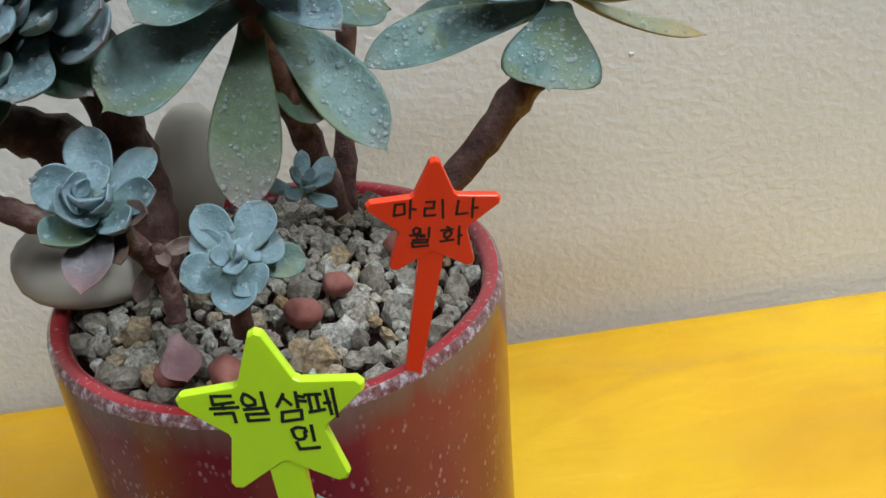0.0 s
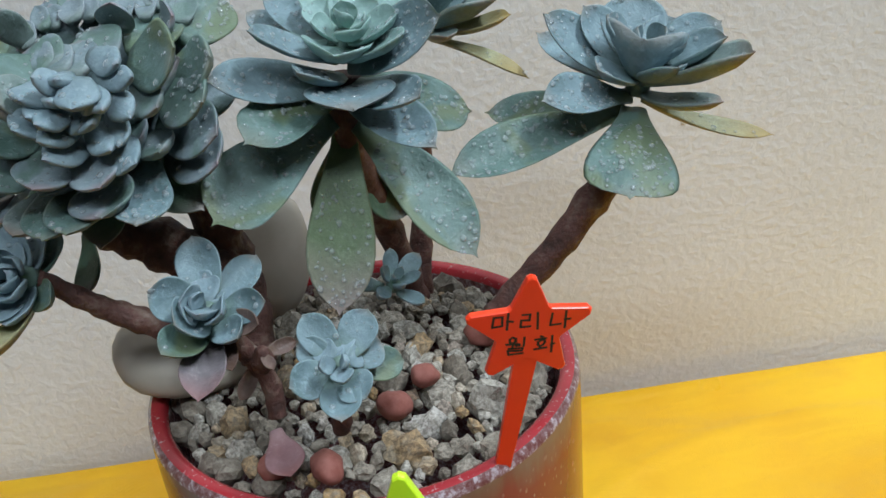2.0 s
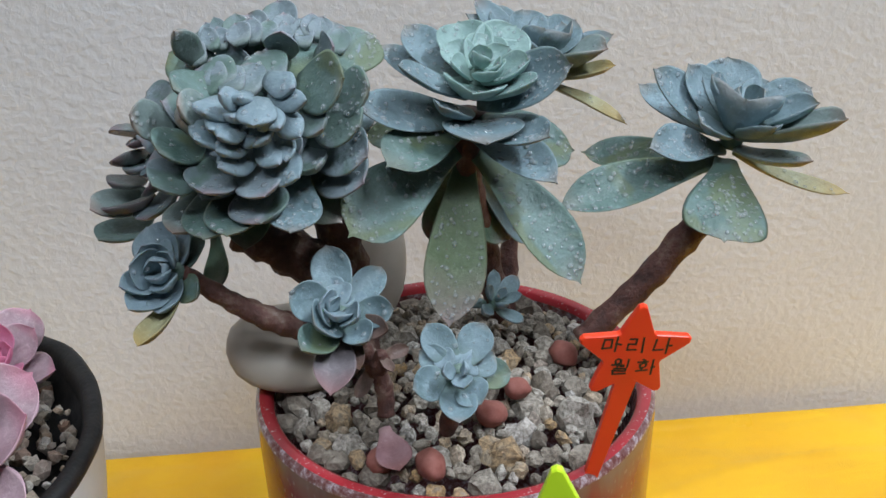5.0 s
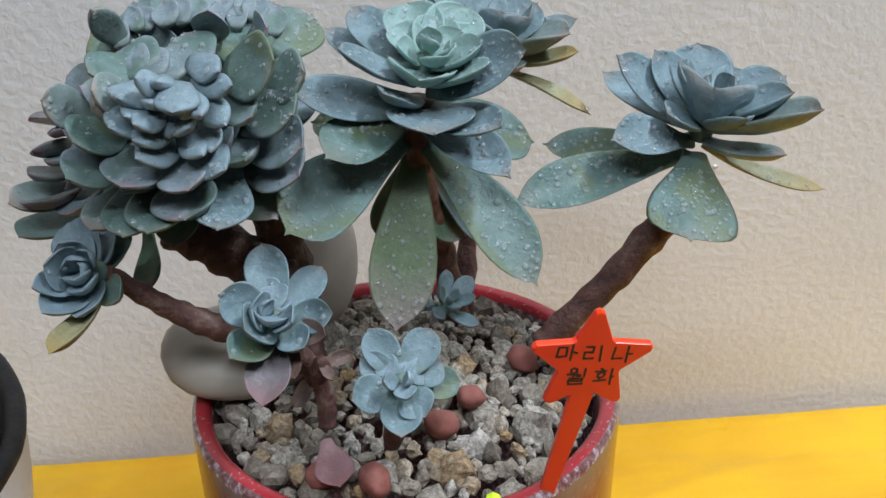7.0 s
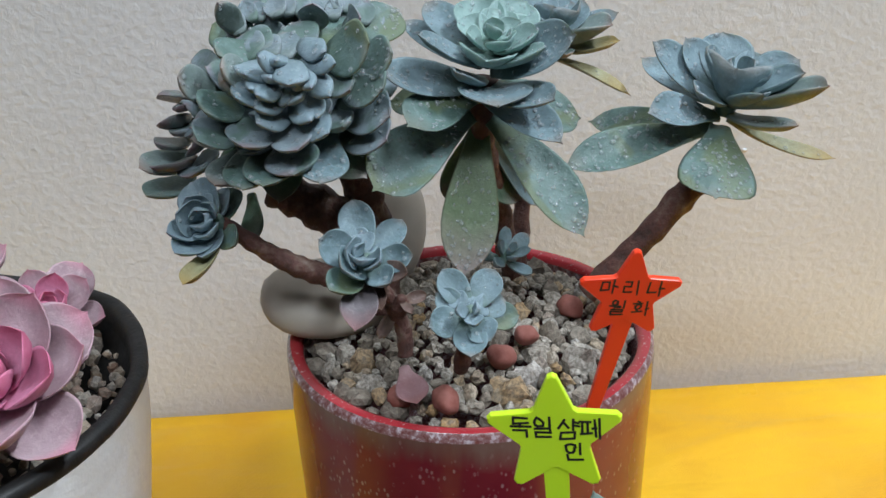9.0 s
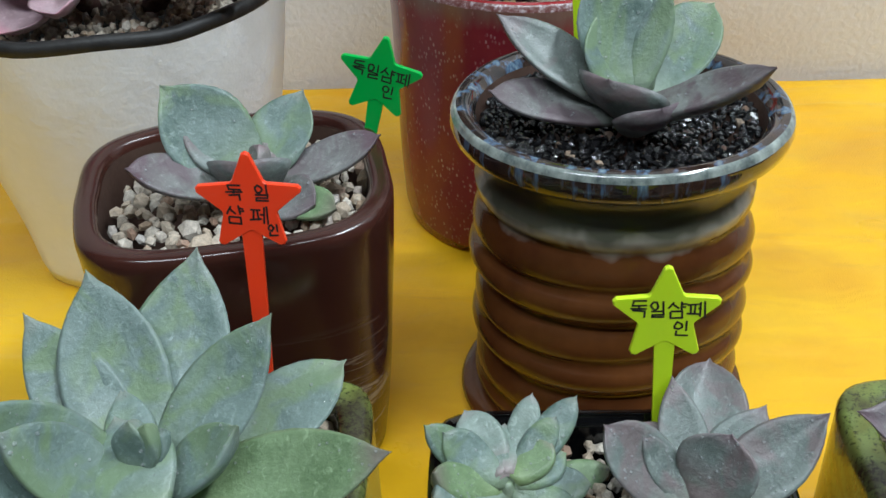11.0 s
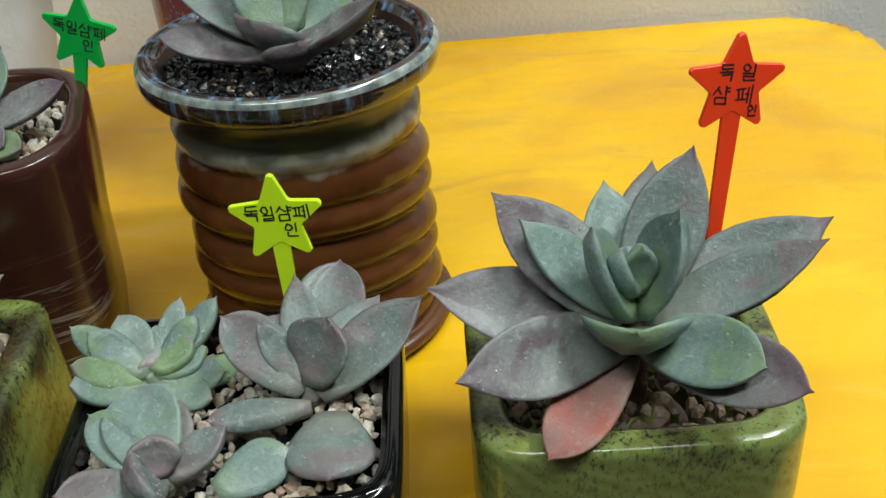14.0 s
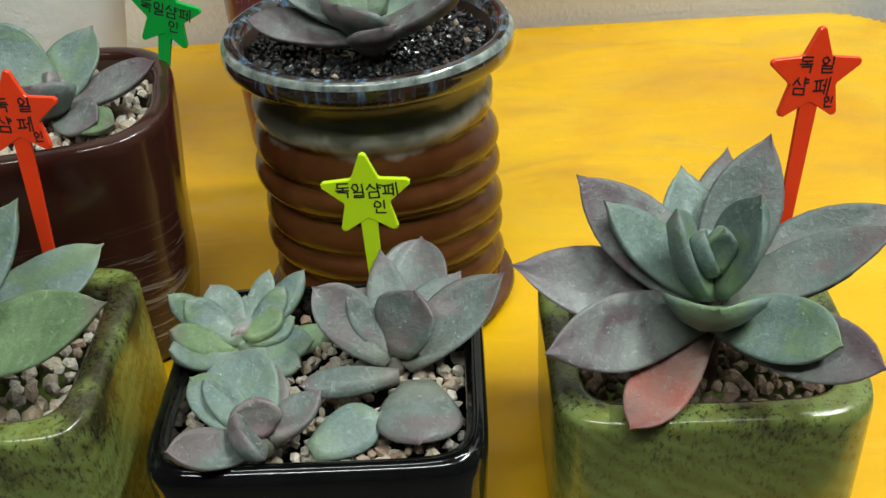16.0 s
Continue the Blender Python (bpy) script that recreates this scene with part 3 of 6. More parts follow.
def spiral(core, centre, axis, n, long, short, low, high, ratio, material, seed, shape="ovate", arch=0.10, cup=0.22, thick=0.16, drops=0, first=0.0, mats=()):
    """Leaves in a golden spiral: outer ones long and low, inner ones short and steep."""
    a = Vector(axis).normalized()
    side = a.orthogonal().normalized()
    up = a.cross(side)
    rnd = random.Random(seed)
    for i in range(n):
        t = i / max(1, n - 1)
        az = first + i * 2.39996 + rnd.uniform(-0.12, 0.12)
        el = radians(low + (high - low) * t + rnd.uniform(-5, 5))
        r = side * math.cos(az) + up * math.sin(az)
        d = r * math.cos(el) + a * math.sin(el)
        nn = a * math.cos(el) - r * math.sin(el)
        length = (long + (short - long) * t) * rnd.uniform(0.9, 1.1)
        base = Vector(centre) + r * (0.0022 * (1 - t)) + a * (0.004 * t - 0.003)
        mat_i = material if not mats else mats[min(len(mats) - 1, int(t * len(mats)))]
        leaf(core, base, base + d * length, nn, length * ratio * rnd.uniform(0.92, 1.08), length * thick, arch, cup, shape, mat_i, seed + i * 1.37, drops)


def grow(core, centre, axis, rows, seed, arch, cup, thick, face):
    """Leaves one by one, in millimetres from the centre: base, tip, width, shape, colour, drops and what is special."""
    a = Vector(axis).normalized()
    for i, (bx, by, bz, tx, ty, tz, w, shape, colour, drops, own) in enumerate(rows):
        base, tip = centre + mm(bx, by, bz), centre + mm(tx, ty, tz)
        d = (tip - base).normalized()
        aim = a + own.get("face", face) * Vector((0, -0.75, 0.25))
        nn = aim - d * aim.dot(d)
        if nn.length < 0.15:
            nn = Vector((0, -0.6, 0.8))
        nn = Matrix.Rotation(radians(own.get("tilt", 0)), 3, d) @ nn
        leaf(core, base, tip, nn, w / 1000, own.get("thick", thick) / 1000, own.get("arch", arch), own.get("cup", cup), shape, LEAVES[colour], seed + i * 2.13, drops)


def mm(*p):
    return Vector(p) / 1000


# ---- gravel ----
def stone_shape(rnd, r, flat=0.75, jag=0.28, level=1):
    bm = bmesh.new()
    bmesh.ops.create_icosphere(bm, subdivisions=level, radius=1)
    k, s = Vector((rnd.uniform(0, 50), rnd.uniform(0, 50), 0)), (rnd.uniform(0.75, 1.25), rnd.uniform(0.75, 1.2), flat * rnd.uniform(0.8, 1.2))
    rot = Euler((rnd.uniform(0, 6), rnd.uniform(0, 6), rnd.uniform(0, 6))).to_matrix()
    vs = []
    for v in bm.verts:
        p = v.co * (1 + jag * noise.noise(v.co * 1.6 + k) * 2)
        vs.append(rot @ Vector((p.x * s[0], p.y * s[1], p.z * s[2])) * r)
    fs = [tuple(w.index for w in f.verts) for f in bm.faces]
    bm.free()
    return vs, fs


def gravel(name, inside, x0, x1, y0, y1, top, count, rmin, rmax, material, label, seed, level=1, jag=0.28, smooth=False):
    rnd = random.Random(seed)
    shapes = [stone_shape(rnd, 1.0, 0.75, jag, level) for _ in range(24)]
    verts, faces, made = [], [], 0
    spots = []
    for _ in range(count * 12):
        if made >= count:
            break
        x, y = rnd.uniform(x0, x1), rnd.uniform(y0, y1)
        if not inside(x, y):
            continue
        r = rmin + (rmax - rmin) * rnd.random() ** 1.6
        layer = 0 if made < count * 0.55 else 1
        if layer == 0 and any((x - a) ** 2 + (y - b) ** 2 < (0.72 * (r + c)) ** 2 for a, b, c in spots):
            continue
        spots.append((x, y, r))
        z = top(x, y) - (0.35 * r if layer == 0 else rnd.uniform(0.2, 1.4) * r)
        vs, fs = rnd.choice(shapes)
        o, spin = len(verts), Matrix.Rotation(rnd.uniform(0, 6.28), 3, "Z")
        verts += [spin @ v * r + Vector((x, y, z)) for v in vs]
        faces += [tuple(i + o for i in f) for f in fs]
        made += 1
    ob = mesh_object(name, verts, faces, material, None, "", smooth)
    return tagged(ob, label, "gravel", "", "stuff")


# ---- setting ----
WALL_Y = 0.366


def slab(name, *dims, material=ROOM_SHELL, label="", category=""):
    return tagged(part(name, box(*dims), material), label, category, "", "structure")


slab("wall_north", -2.0, 2.0, WALL_Y, WALL_Y + 0.1, -0.75, 1.75, material=WALL, label="off-white painted wall with fine orange-peel texture", category="wall")
# unseen room sides, added and kept dark to limit bounce light and reflections
slab("wall_south", -2.0, 2.0, -2.6, -2.5, -0.75, 1.75, label="unseen dark wall added to limit bounce light", category="wall")
slab("wall_west", -2.1, -2.0, -2.6, WALL_Y + 0.1, -0.75, 1.75, label="unseen dark wall added to limit bounce light", category="wall")
slab("wall_east", 2.0, 2.1, -2.6, WALL_Y + 0.1, -0.75, 1.75, label="unseen dark wall added to limit bounce light", category="wall")
slab("floor", -2.0, 2.0, -2.5, WALL_Y, -0.85, -0.75, material=FLOORING, label="unseen dark grey floor added under the table", category="floor")
slab("ceiling", -2.0, 2.0, -2.5, WALL_Y, 1.75, 1.85, label="unseen dark ceiling added to limit bounce light", category="ceiling")

# small marks on the wall
for mx, mz, r, mt, lab in ((0.0975, 0.108, 0.0011, LAMP_WHITE, "tiny white fleck on the painted wall"), (0.0068, 0.228, 0.0013, PEBBLE, "tiny rust-brown spot on the painted wall")):
    vs, fs = stone_shape(random.Random(3), r, 0.5, 0.2)
    tagged(mesh_object("wall_fleck", [Vector((v.x, v.z * 0.3, v.y)) + Vector((mx, WALL_Y - 0.0001, mz)) for v in vs], fs, mt), lab, "fleck")

# ceiling tube fittings above the lamps
for cx, cy, lx, ly in ((-0.20, -0.72, 0.62, 0.08), (0.80, -0.10, 0.08, 0.50)):
    lampfit = tagged(empty("ceiling_light", (cx, cy, 1.75)), "white enamel fluorescent ceiling fitting", "ceiling light", "ceiling lights")
    part("frame", box(cx - lx, cx + lx, cy - ly, cy + ly, 1.58, 1.75, 0.01), LAMP_WHITE, lampfit)

# table and its cloth
TX0, TX1, TY0, TY1 = -0.95, 0.272, -0.034, 0.356
table = tagged(empty("table", (-0.3, -0.1, -0.75)), "plain wooden table under a yellow cloth", "table")
part("tabletop", box(TX0, TX1, TY0, TY1, -0.030, -0.004, 0.002), WOOD, table)
for lx in (TX0 + 0.05, TX1 - 0.05):
    for ly in (TY0 + 0.05, TY1 - 0.05):
        part("leg", box(lx - 0.025, lx + 0.025, ly - 0.025, ly + 0.025, -0.75, -0.030, 0.003), WOOD, table)


def tablecloth():
    """A satin sheet on the tabletop with soft folds, rounded corner and falling edges."""
    nx, ny = 300, 240
    x0, x1, y0, y1 = TX0 - 0.2, TX1 + 0.16, TY0 - 0.3, TY1 + 0.10
    cr, fall = 0.045, 0.012
    verts, faces = [], []
    for j in range(ny + 1):
        for i in range(nx + 1):
            u, v = i / nx, j / ny
            x, y = x0 + (x1 - x0) * u ** 0.8, y0 + (y1 - y0) * v
            qx = max(TX0 + cr, min(TX1 - cr, x))
            qy = max(TY0 + cr, min(TY1 - cr, y))
            dx, dy = x - qx, y - qy
            dd = math.hypot(dx, dy)
            p = Vector((x, y, 0))
            if dd > cr:
                over = dd - cr
                k = cr / dd
                out = 0.006 * (1 - math.exp(-over / 0.006))
                p = Vector((qx + dx * k + dx / dd * out, qy + dy * k + dy / dd * out, -max(0.0, over - 0.003)))
            h = 0.0022 * noise.noise((x * 9, y * 16, 1.0)) + 0.0015 * noise.noise((x * 24 + y * 10, y * 40, 4.0)) + 0.0006 * noise.noise((x * 50, y * 70, 2.0))
            h += 0.0015 * max(0, 1 - abs(math.sin(7 * x + 19 * y + 2.5 * noise.noise((x * 5, y * 5, 9)))) * 9)
            p.z += min(0.0022, max(-0.0022, h)) - 0.0012 if dd < cr else 0.3 * h
            verts.append(p)
    for j in range(ny):
        for i in range(nx):
            a = j * (nx + 1) + i
            faces.append((a, a + 1, a + nx + 2, a + nx + 1))
    ob = mesh_object("tablecloth", verts, faces, CLOTH)
    return tagged(ob, "bright golden-yellow satin cloth with soft creases spread over the table", "tablecloth")


tablecloth()


# ---- pots ----
def round_pot(name, cx, cy, outer, lip, label, category="flower pot"):
    """outer: rows of (radius, height, material key) are split into body and rim by the caller."""
    return tagged(empty(name, (cx, cy, 0)), label, category)


def lathe(cx, cy, rows, n=72, wob=0.0, fn=None):
    rings = []
    for r, z in rows:
        ring = outline(cx, cy, r, r, z, 2.0, 0, n, wob)
        if fn:
            ring = [fn(p, cx, cy) for p in ring]
        rings.append(ring)
    return loft(rings, False, False)


# tall red cylinder pot
RX, RY = -0.023, 0.243
red_pot = round_pot("flower_pot", RX, RY, None, None, "tall red speckled glazed cylinder pot with a frosted rim")


def footed(p, cx, cy):
    a = math.atan2(p[1] - cy, p[0] - cx)
    if p[2] < 0.001:
        return (p[0], p[1], p[2] + 0.010 * max(0, math.sin(3 * a + 0.6)) ** 3)
    return p


v, f = lathe(RX, RY, [(0.0405, 0.014), (0.046, 0.0), (0.0500, 0.0), (0.0515, 0.006), (0.0525, 0.025), (0.0532, 0.06), (0.0536, 0.09), (0.0539, 0.1030), (0.0538, 0.1056)], 96, 0.006, footed)
mesh_object("body", v, f, RED_GLAZE, red_pot)
v, f = lathe(RX, RY, [(0.0538, 0.1056), (0.0535, 0.1071), (0.0526, 0.1080)], 96, 0.006)
mesh_object("frosted_edge", v, f, PALE_EDGE, red_pot, "pale frosted glaze line along the rim")
v, f = lathe(RX, RY, [(0.0526, 0.1080), (0.0508, 0.1083), (0.0494, 0.1076), (0.0488, 0.1060)], 96, 0.006)
mesh_object("rim", v, f, RIM_RED, red_pot, "glossy crimson rim")
v, f = lathe(RX, RY, [(0.0488, 0.1060), (0.0482, 0.1030), (0.0480, 0.085), (0.0470, 0.020), (0.001, 0.016)], 96, 0.006)
mesh_object("lining", v, f, PALE_EDGE, red_pot, "dull greyish glaze inside")

# wavy brown pot with a wide drip-glazed rim
BX, BY, OVAL = -0.0025, 0.1175, 0.93
brown_pot = round_pot("flower_pot", BX, BY, None, None, "amber-brown pot with coiled ridges and a wide blue-black drip rim")


def coiled(p, cx, cy):
    a = math.atan2(p[1] - cy, p[0] - cx)
    z = p[2]
    k = min(1, max(0, (z - 0.006) / 0.008)) * min(1, max(0, (0.083 - z) / 0.006))
    wave = abs(math.sin(math.pi * (z / 0.0128 + 0.22 * math.sin(a + 0.8) + 0.12 * math.sin(2 * a)))) ** 0.6
    r = 1 + k * (0.100 * wave - 0.050) + 0.012 * math.sin(3 * a + z * 60)
    return (cx + (p[0] - cx) * r, cy + (p[1] - cy) * r * OVAL, z)


def pressed(p, cx, cy):
    return (p[0], cy + (p[1] - cy) * OVAL, p[2])


rows = [(0.030, 0.004), (0.036, 0.0), (0.0455, 0.0008), (0.0470, 0.0030), (0.0462, 0.0052), (0.0430, 0.0058)] + [(0.0405 + 0.0010 * math.sin(k * 0.4), 0.006 + 0.0016 * k) for k in range(50)] + [(0.0395, 0.0865), (0.0390, 0.0905), (0.0400, 0.0945), (0.0425, 0.0975)]
v, f = lathe(BX, BY, rows, 96, 0.0, coiled)
mesh_object("body", v, f, BROWN, brown_pot)
v, f = lathe(BX, BY, [(0.0425, 0.0975), (0.0458, 0.0980), (0.0480, 0.1000), (0.0487, 0.1030), (0.0484, 0.1055)], 96, 0.008, pressed)
mesh_object("rim", v, f, DRIP, brown_pot, "thick rolled rim in streaky blue-black drip glaze")
v, f = lathe(BX, BY, [(0.0484, 0.1055), (0.0479, 0.1068), (0.0473, 0.1074), (0.0468, 0.1077)], 96, 0.008, pressed)
mesh_object("rim_edge", v, f, CELADON, brown_pot, "pale celadon glaze line on the rim")
v, f = lathe(BX, BY, [(0.0468, 0.1077), (0.0452, 0.1080), (0.0440, 0.1077), (0.0425, 0.1066), (0.0412, 0.1045)], 96, 0.008, pressed)
mesh_object("inner_rim", v, f, DRIP, brown_pot, "streaky blue-black glaze")
v, f = lathe(BX, BY, [(0.0412, 0.1045), (0.0400, 0.1000), (0.0385, 0.094), (0.001, 0.090)], 96, 0.0, pressed)
mesh_object("lining", v, f, UNGLAZED, brown_pot)


def block_pot(name, cx, cy, hx, hy, top, power, turn, material, label, wall=0.0065, taper=0.9, inner=None, wob=0.004, flare=0.0, edge=0.003):
    """A rounded square pot: body with lip, and lining."""
    pot = tagged(empty(name, (cx, cy, 0)), label, "flower pot")
    n = 96
    rings = []
    prof = [(taper - 0.10, 0.004), (taper - 0.06, 0.0), (taper, 0.0015), (taper + 0.015, 0.006)]
    for k in range(1, 9):
        prof.append((taper + 0.02 + (1 - taper - 0.02) * (k / 9) ** 0.8, 0.006 + (top - 0.012) * k / 9))
    prof += [(1.0, top - edge * 1.6), (1.0 + flare, top - edge)]
    for s, z in prof:
        rings.append(outline(cx, cy, hx * s, hy * s, z, power, turn, n, wob))
    for q, dz in ((0.15, 0.35), (0.5, 0.08), (1.0, 0.0)):
        d = edge * q
        rings.append(outline(cx, cy, hx * (1 + flare) - d, hy * (1 + flare) - d, top - edge * dz, power, turn, n, wob))
    for d, dz in ((wall - edge * 0.6, 0.0), (wall - edge * 0.1, 0.0009), (wall, 0.003)):
        rings.append(outline(cx, cy, hx - d, hy - d, top - dz, power, turn, n, wob))
    v, f = loft(rings, True, False)
    mesh_object("body", v, f, material, pot)
    rings = [outline(cx, cy, hx - d, hy - d, z, power, turn, n, wob) for d, z in ((wall, top - 0.003), (wall + 0.001, top - 0.02), (wall + 0.006, 0.012))]
    v, f = loft(rings, False, True)
    mesh_object("lining", v, f, inner or material, pot)
    return pot


block_pot("flower_pot", -0.1125, 0.1030, 0.0440, 0.0400, 0.093, 3.4, 0.22, DARK_BROWN, "dark brown glossy rounded-square pot with pale brushed streaks", 0.0065, 0.84, UNGLAZED, 0.02)
block_pot("flower_pot", -0.1100, 0.0150, 0.0405, 0.0375, 0.062, 7.0, 0.0, OLIVE, "olive-green glazed square pot with dark speckled rim", 0.0085, 0.985, OLIVE, 0.004)
block_pot("flower_pot", -0.0125, 0.0080, 0.0435, 0.0390, 0.056, 8.0, 0.0, BLACK_POT, "glossy black square ceramic pot with rounded corners", 0.0055, 0.92, BLACK_POT, 0.002, 0.0, 0.004)
block_pot("flower_pot", 0.0900, 0.0220, 0.0422, 0.0385, 0.0535, 6.0, 0.0, OLIVE, "olive-green glazed square pot holding a big dusky rosette", 0.0085, 0.985, OLIVE, 0.004)

# white tapered pot with a black rim
WX, WY = -0.180, 0.222
white_pot = round_pot("flower_pot", WX, WY, None, None, "crinkled white tapered pot on three feet with a black rim")


def crumple(p, cx, cy):
    a = math.atan2(p[1] - cy, p[0] - cx)
    k = 1 + 0.03 * noise.noise((3 * math.cos(a), 3 * math.sin(a), p[2] * 22))
    foot = 0.030 * (0.5 - 0.5 * math.cos(3 * (a + 2.10))) ** 1.6 * max(0.0, 1 - p[2] / 0.034)
    return (cx + (p[0] - cx) * k, cy + (p[1] - cy) * k, p[2] + foot + 0.0015 * noise.noise((2 * math.cos(a), 2 * math.sin(a), 7)) * (p[2] > 0.05))


v, f = lathe(WX, WY, [(0.001, 0.014), (0.038, 0.012), (0.046, 0.0), (0.0500, 0.0005), (0.0515, 0.006), (0.0525, 0.016), (0.0540, 0.028), (0.0570, 0.045), (0.0605, 0.07), (0.0635, 0.09), (0.0645, 0.1015), (0.0650, 0.1062)], 96, 0, crumple)
mesh_object("body", v, f, WHITE_POT, white_pot)
v, f = lathe(WX, WY, [(0.0650, 0.1062), (0.0655, 0.1075), (0.0653, 0.1098), (0.0640, 0.1108), (0.0615, 0.1105), (0.0605, 0.1085), (0.0600, 0.1040)], 96, 0, crumple)
mesh_object("rim", v, f, BLACK_RIM, white_pot, "rough matt black rim")
v, f = lathe(WX, WY, [(0.0600, 0.1040), (0.0570, 0.095), (0.001, 0.092)], 96, 0, crumple)
mesh_object("lining", v, f, BLACK_RIM, white_pot)

# ---- gravel fills ----


def disc(cx, cy, r):
    return lambda x, y: (x - cx) ** 2 + (y - cy) ** 2 < r * r


def sq(cx, cy, hx, hy, power=6.0):
    return lambda x, y: abs((x - cx) / hx) ** power + abs((y - cy) / hy) ** power < 1


gravel("gravel", disc(RX, RY, 0.0465), RX - 0.047, RX + 0.047, RY - 0.047, RY + 0.047, lambda x, y: 0.1045 + 0.009 * max(0, 1 - ((x - RX) ** 2 + (y - RY) ** 2) / 0.0022) + 0.002 * noise.noise((x * 60, y * 60, 0)), 900, 0.0015, 0.0056, GRIT, "mixed grey and cream granite gravel filling the red pot", 11, 2)
gravel("gravel", lambda x, y: (x - BX) ** 2 + ((y - BY) / OVAL) ** 2 < 0.0392 ** 2, BX - 0.04, BX + 0.04, BY - 0.04, BY + 0.04, lambda x, y: 0.1025 + 0.001 * noise.noise((x * 80, y * 80, 0)), 1100, 0.0010, 0.0024, BLACK_GRIT, "wet shiny black gravel filling the brown pot", 12, 1)
gravel("gravel", lambda x, y: (x - BX) ** 2 + ((y - BY) / OVAL) ** 2 < 0.038 ** 2, BX - 0.04, BX + 0.04, BY - 0.04, BY + 0.04, lambda x, y: 0.1035, 22, 0.0012, 0.0020, BROWN_GRIT, "a few tan grains on the black gravel", 22, 1)
gravel("gravel", sq(-0.1105, 0.1030, 0.035, 0.031, 3.2), -0.147, -0.07, 0.06, 0.142, lambda x, y: 0.087, 420, 0.0018, 0.0040, PALE_GRIT, "cream and tan gravel filling the dark brown pot", 13, 1)
gravel("gravel", sq(-0.110, 0.015, 0.0315, 0.0285), -0.145, -0.075, -0.02, 0.048, lambda x, y: 0.0555, 420, 0.0018, 0.0042, PALE_GRIT, "cream and tan gravel filling the olive pot", 14, 1)
gravel("gravel", sq(-0.0125, 0.008, 0.037, 0.0325), -0.055, 0.03, -0.03, 0.045, lambda x, y: 0.0485, 450, 0.0014, 0.0030, PALE_GRIT, "fine cream gravel filling the black pot", 15, 1)
gravel("gravel", sq(0.0895, 0.023, 0.032, 0.028), 0.055, 0.125, -0.01, 0.055, lambda x, y: 0.0470, 420, 0.0018, 0.0036, BROWN_GRIT, "reddish-brown gravel filling the olive pot", 16, 1)
gravel("gravel", disc(WX, WY, 0.058), WX - 0.06, WX + 0.06, WY - 0.06, WY + 0.06, lambda x, y: 0.1035, 900, 0.0012, 0.0028, PALE_GRIT, "cream gravel filling the white pot", 17, 1)


def single_stone(name, at, size, material, label, seed, turn=(0, 0, 0), category="stone", jag=0.06):
    rnd = random.Random(seed)
    bm = bmesh.new()
    bmesh.ops.create_icosphere(bm, subdivisions=3, radius=1)
    m = pose(*at, *turn) @ Matrix.Diagonal((*size, 1))
    for w in bm.verts:
        w.co = m @ (w.co * (1 + jag * noise.noise(w.co * 1.3 + Vector((seed, 0, 0)))))
    return tagged(part(name, bm, material, None, "", True), label, category)


single_stone("stone", (-0.0640, 0.2490, 0.1165), (0.0205, 0.0150, 0.0088), STONE, "large smooth pale cream stone resting on the pot rim", 3, (14, 4, 10))
single_stone("stone", (-0.0435, 0.2740, 0.1245), (0.0100, 0.0050, 0.0180), STONE, "smooth greyish stone standing upright behind the stems", 5, (-8, 12, 10))
for i, (px, py, pz, pr) in enumerate(((-8.3, 225, 114.5, 3.4), (-16, 216.5, 113.5, 4.2), (-44, 206, 109.5, 3.8), (-32, 203, 110, 4.2), (7, 243, 112, 4.4))):
    single_stone("pebble", (px / 1000, py / 1000, pz / 1000), (pr / 1000, pr / 1000 * 0.9, pr / 1000 * 0.8), PEBBLE, "round reddish clay pebble on the gravel", 20 + i, (10 * i, 5, 30 * i), "pebble", 0.2)

# ---- big branching succulent in the red pot ----
big = tagged(empty("succulent", (RX, RY, 0.1)), "branching blue-green succulent with several wet rosettes", "succulent")


def stem(plant, pts, radii, name="stem", label="", rough=0.16, seed=1, material=None):
    v, f = tube([mm(*p) for p in pts], [r / 1000 for r in radii], 14, rough, seed)
    return mesh_object(name, v, f, material or STEM, plant, label)


stem(big, [(39.1, 238.0, 152.0), (26.2, 236.0, 137.2), (10.3, 236.0, 120.8)], (3.9, 3.5, 3.3), seed=2)
stem(big, [(-87.4, 226, 153.2), (-78.4, 228, 144.2), (-69, 228, 138), (-60.1, 226, 135.5)], (2.0, 2.4, 3.0, 3.0), seed=3)
stem(big, [(-55.0, 250.0, 168.0), (-51.4, 246.0, 151.2), (-47.7, 243.0, 133.3), (-47.2, 236.0, 117.3)], (5.0, 5.5, 5.0, 4.5), seed=4)
stem(big, [(-76.6, 245.0, 154.1), (-64.7, 243.0, 148.9), (-50.1, 241.0, 139.5)], (5.0, 6.0, 6.5), seed=5)
stem(big, [(1.0, 282.0, 155.0), (-2.6, 280.0, 131.4), (-5.7, 272.0, 106.0)], (2.6, 2.8, 3.2), seed=6)
stem(big, [(-17.1, 247.0, 181.7), (-17.9, 248.0, 163.8), (-12.6, 260.0, 138.6), (-6.7, 268.0, 108.5)], (3.6, 3.6, 3.6, 3.6), seed=7)
stem(big, [(-48.4, 214.0, 139.7), (-42.7, 216.0, 127.1), (-41.9, 214.0, 117.1)], (2.4, 2.2, 2.2), seed=8)
stem(big, [(-25.8, 202.0, 130.9), (-27.8, 206.0, 117.1)], (2.2, 2.2), seed=9)

rosB = heart(big, mm(-15.9, 243, 191.3), (0.1, -0.3, 0.95), 0.0032, LEAF_BLUE)
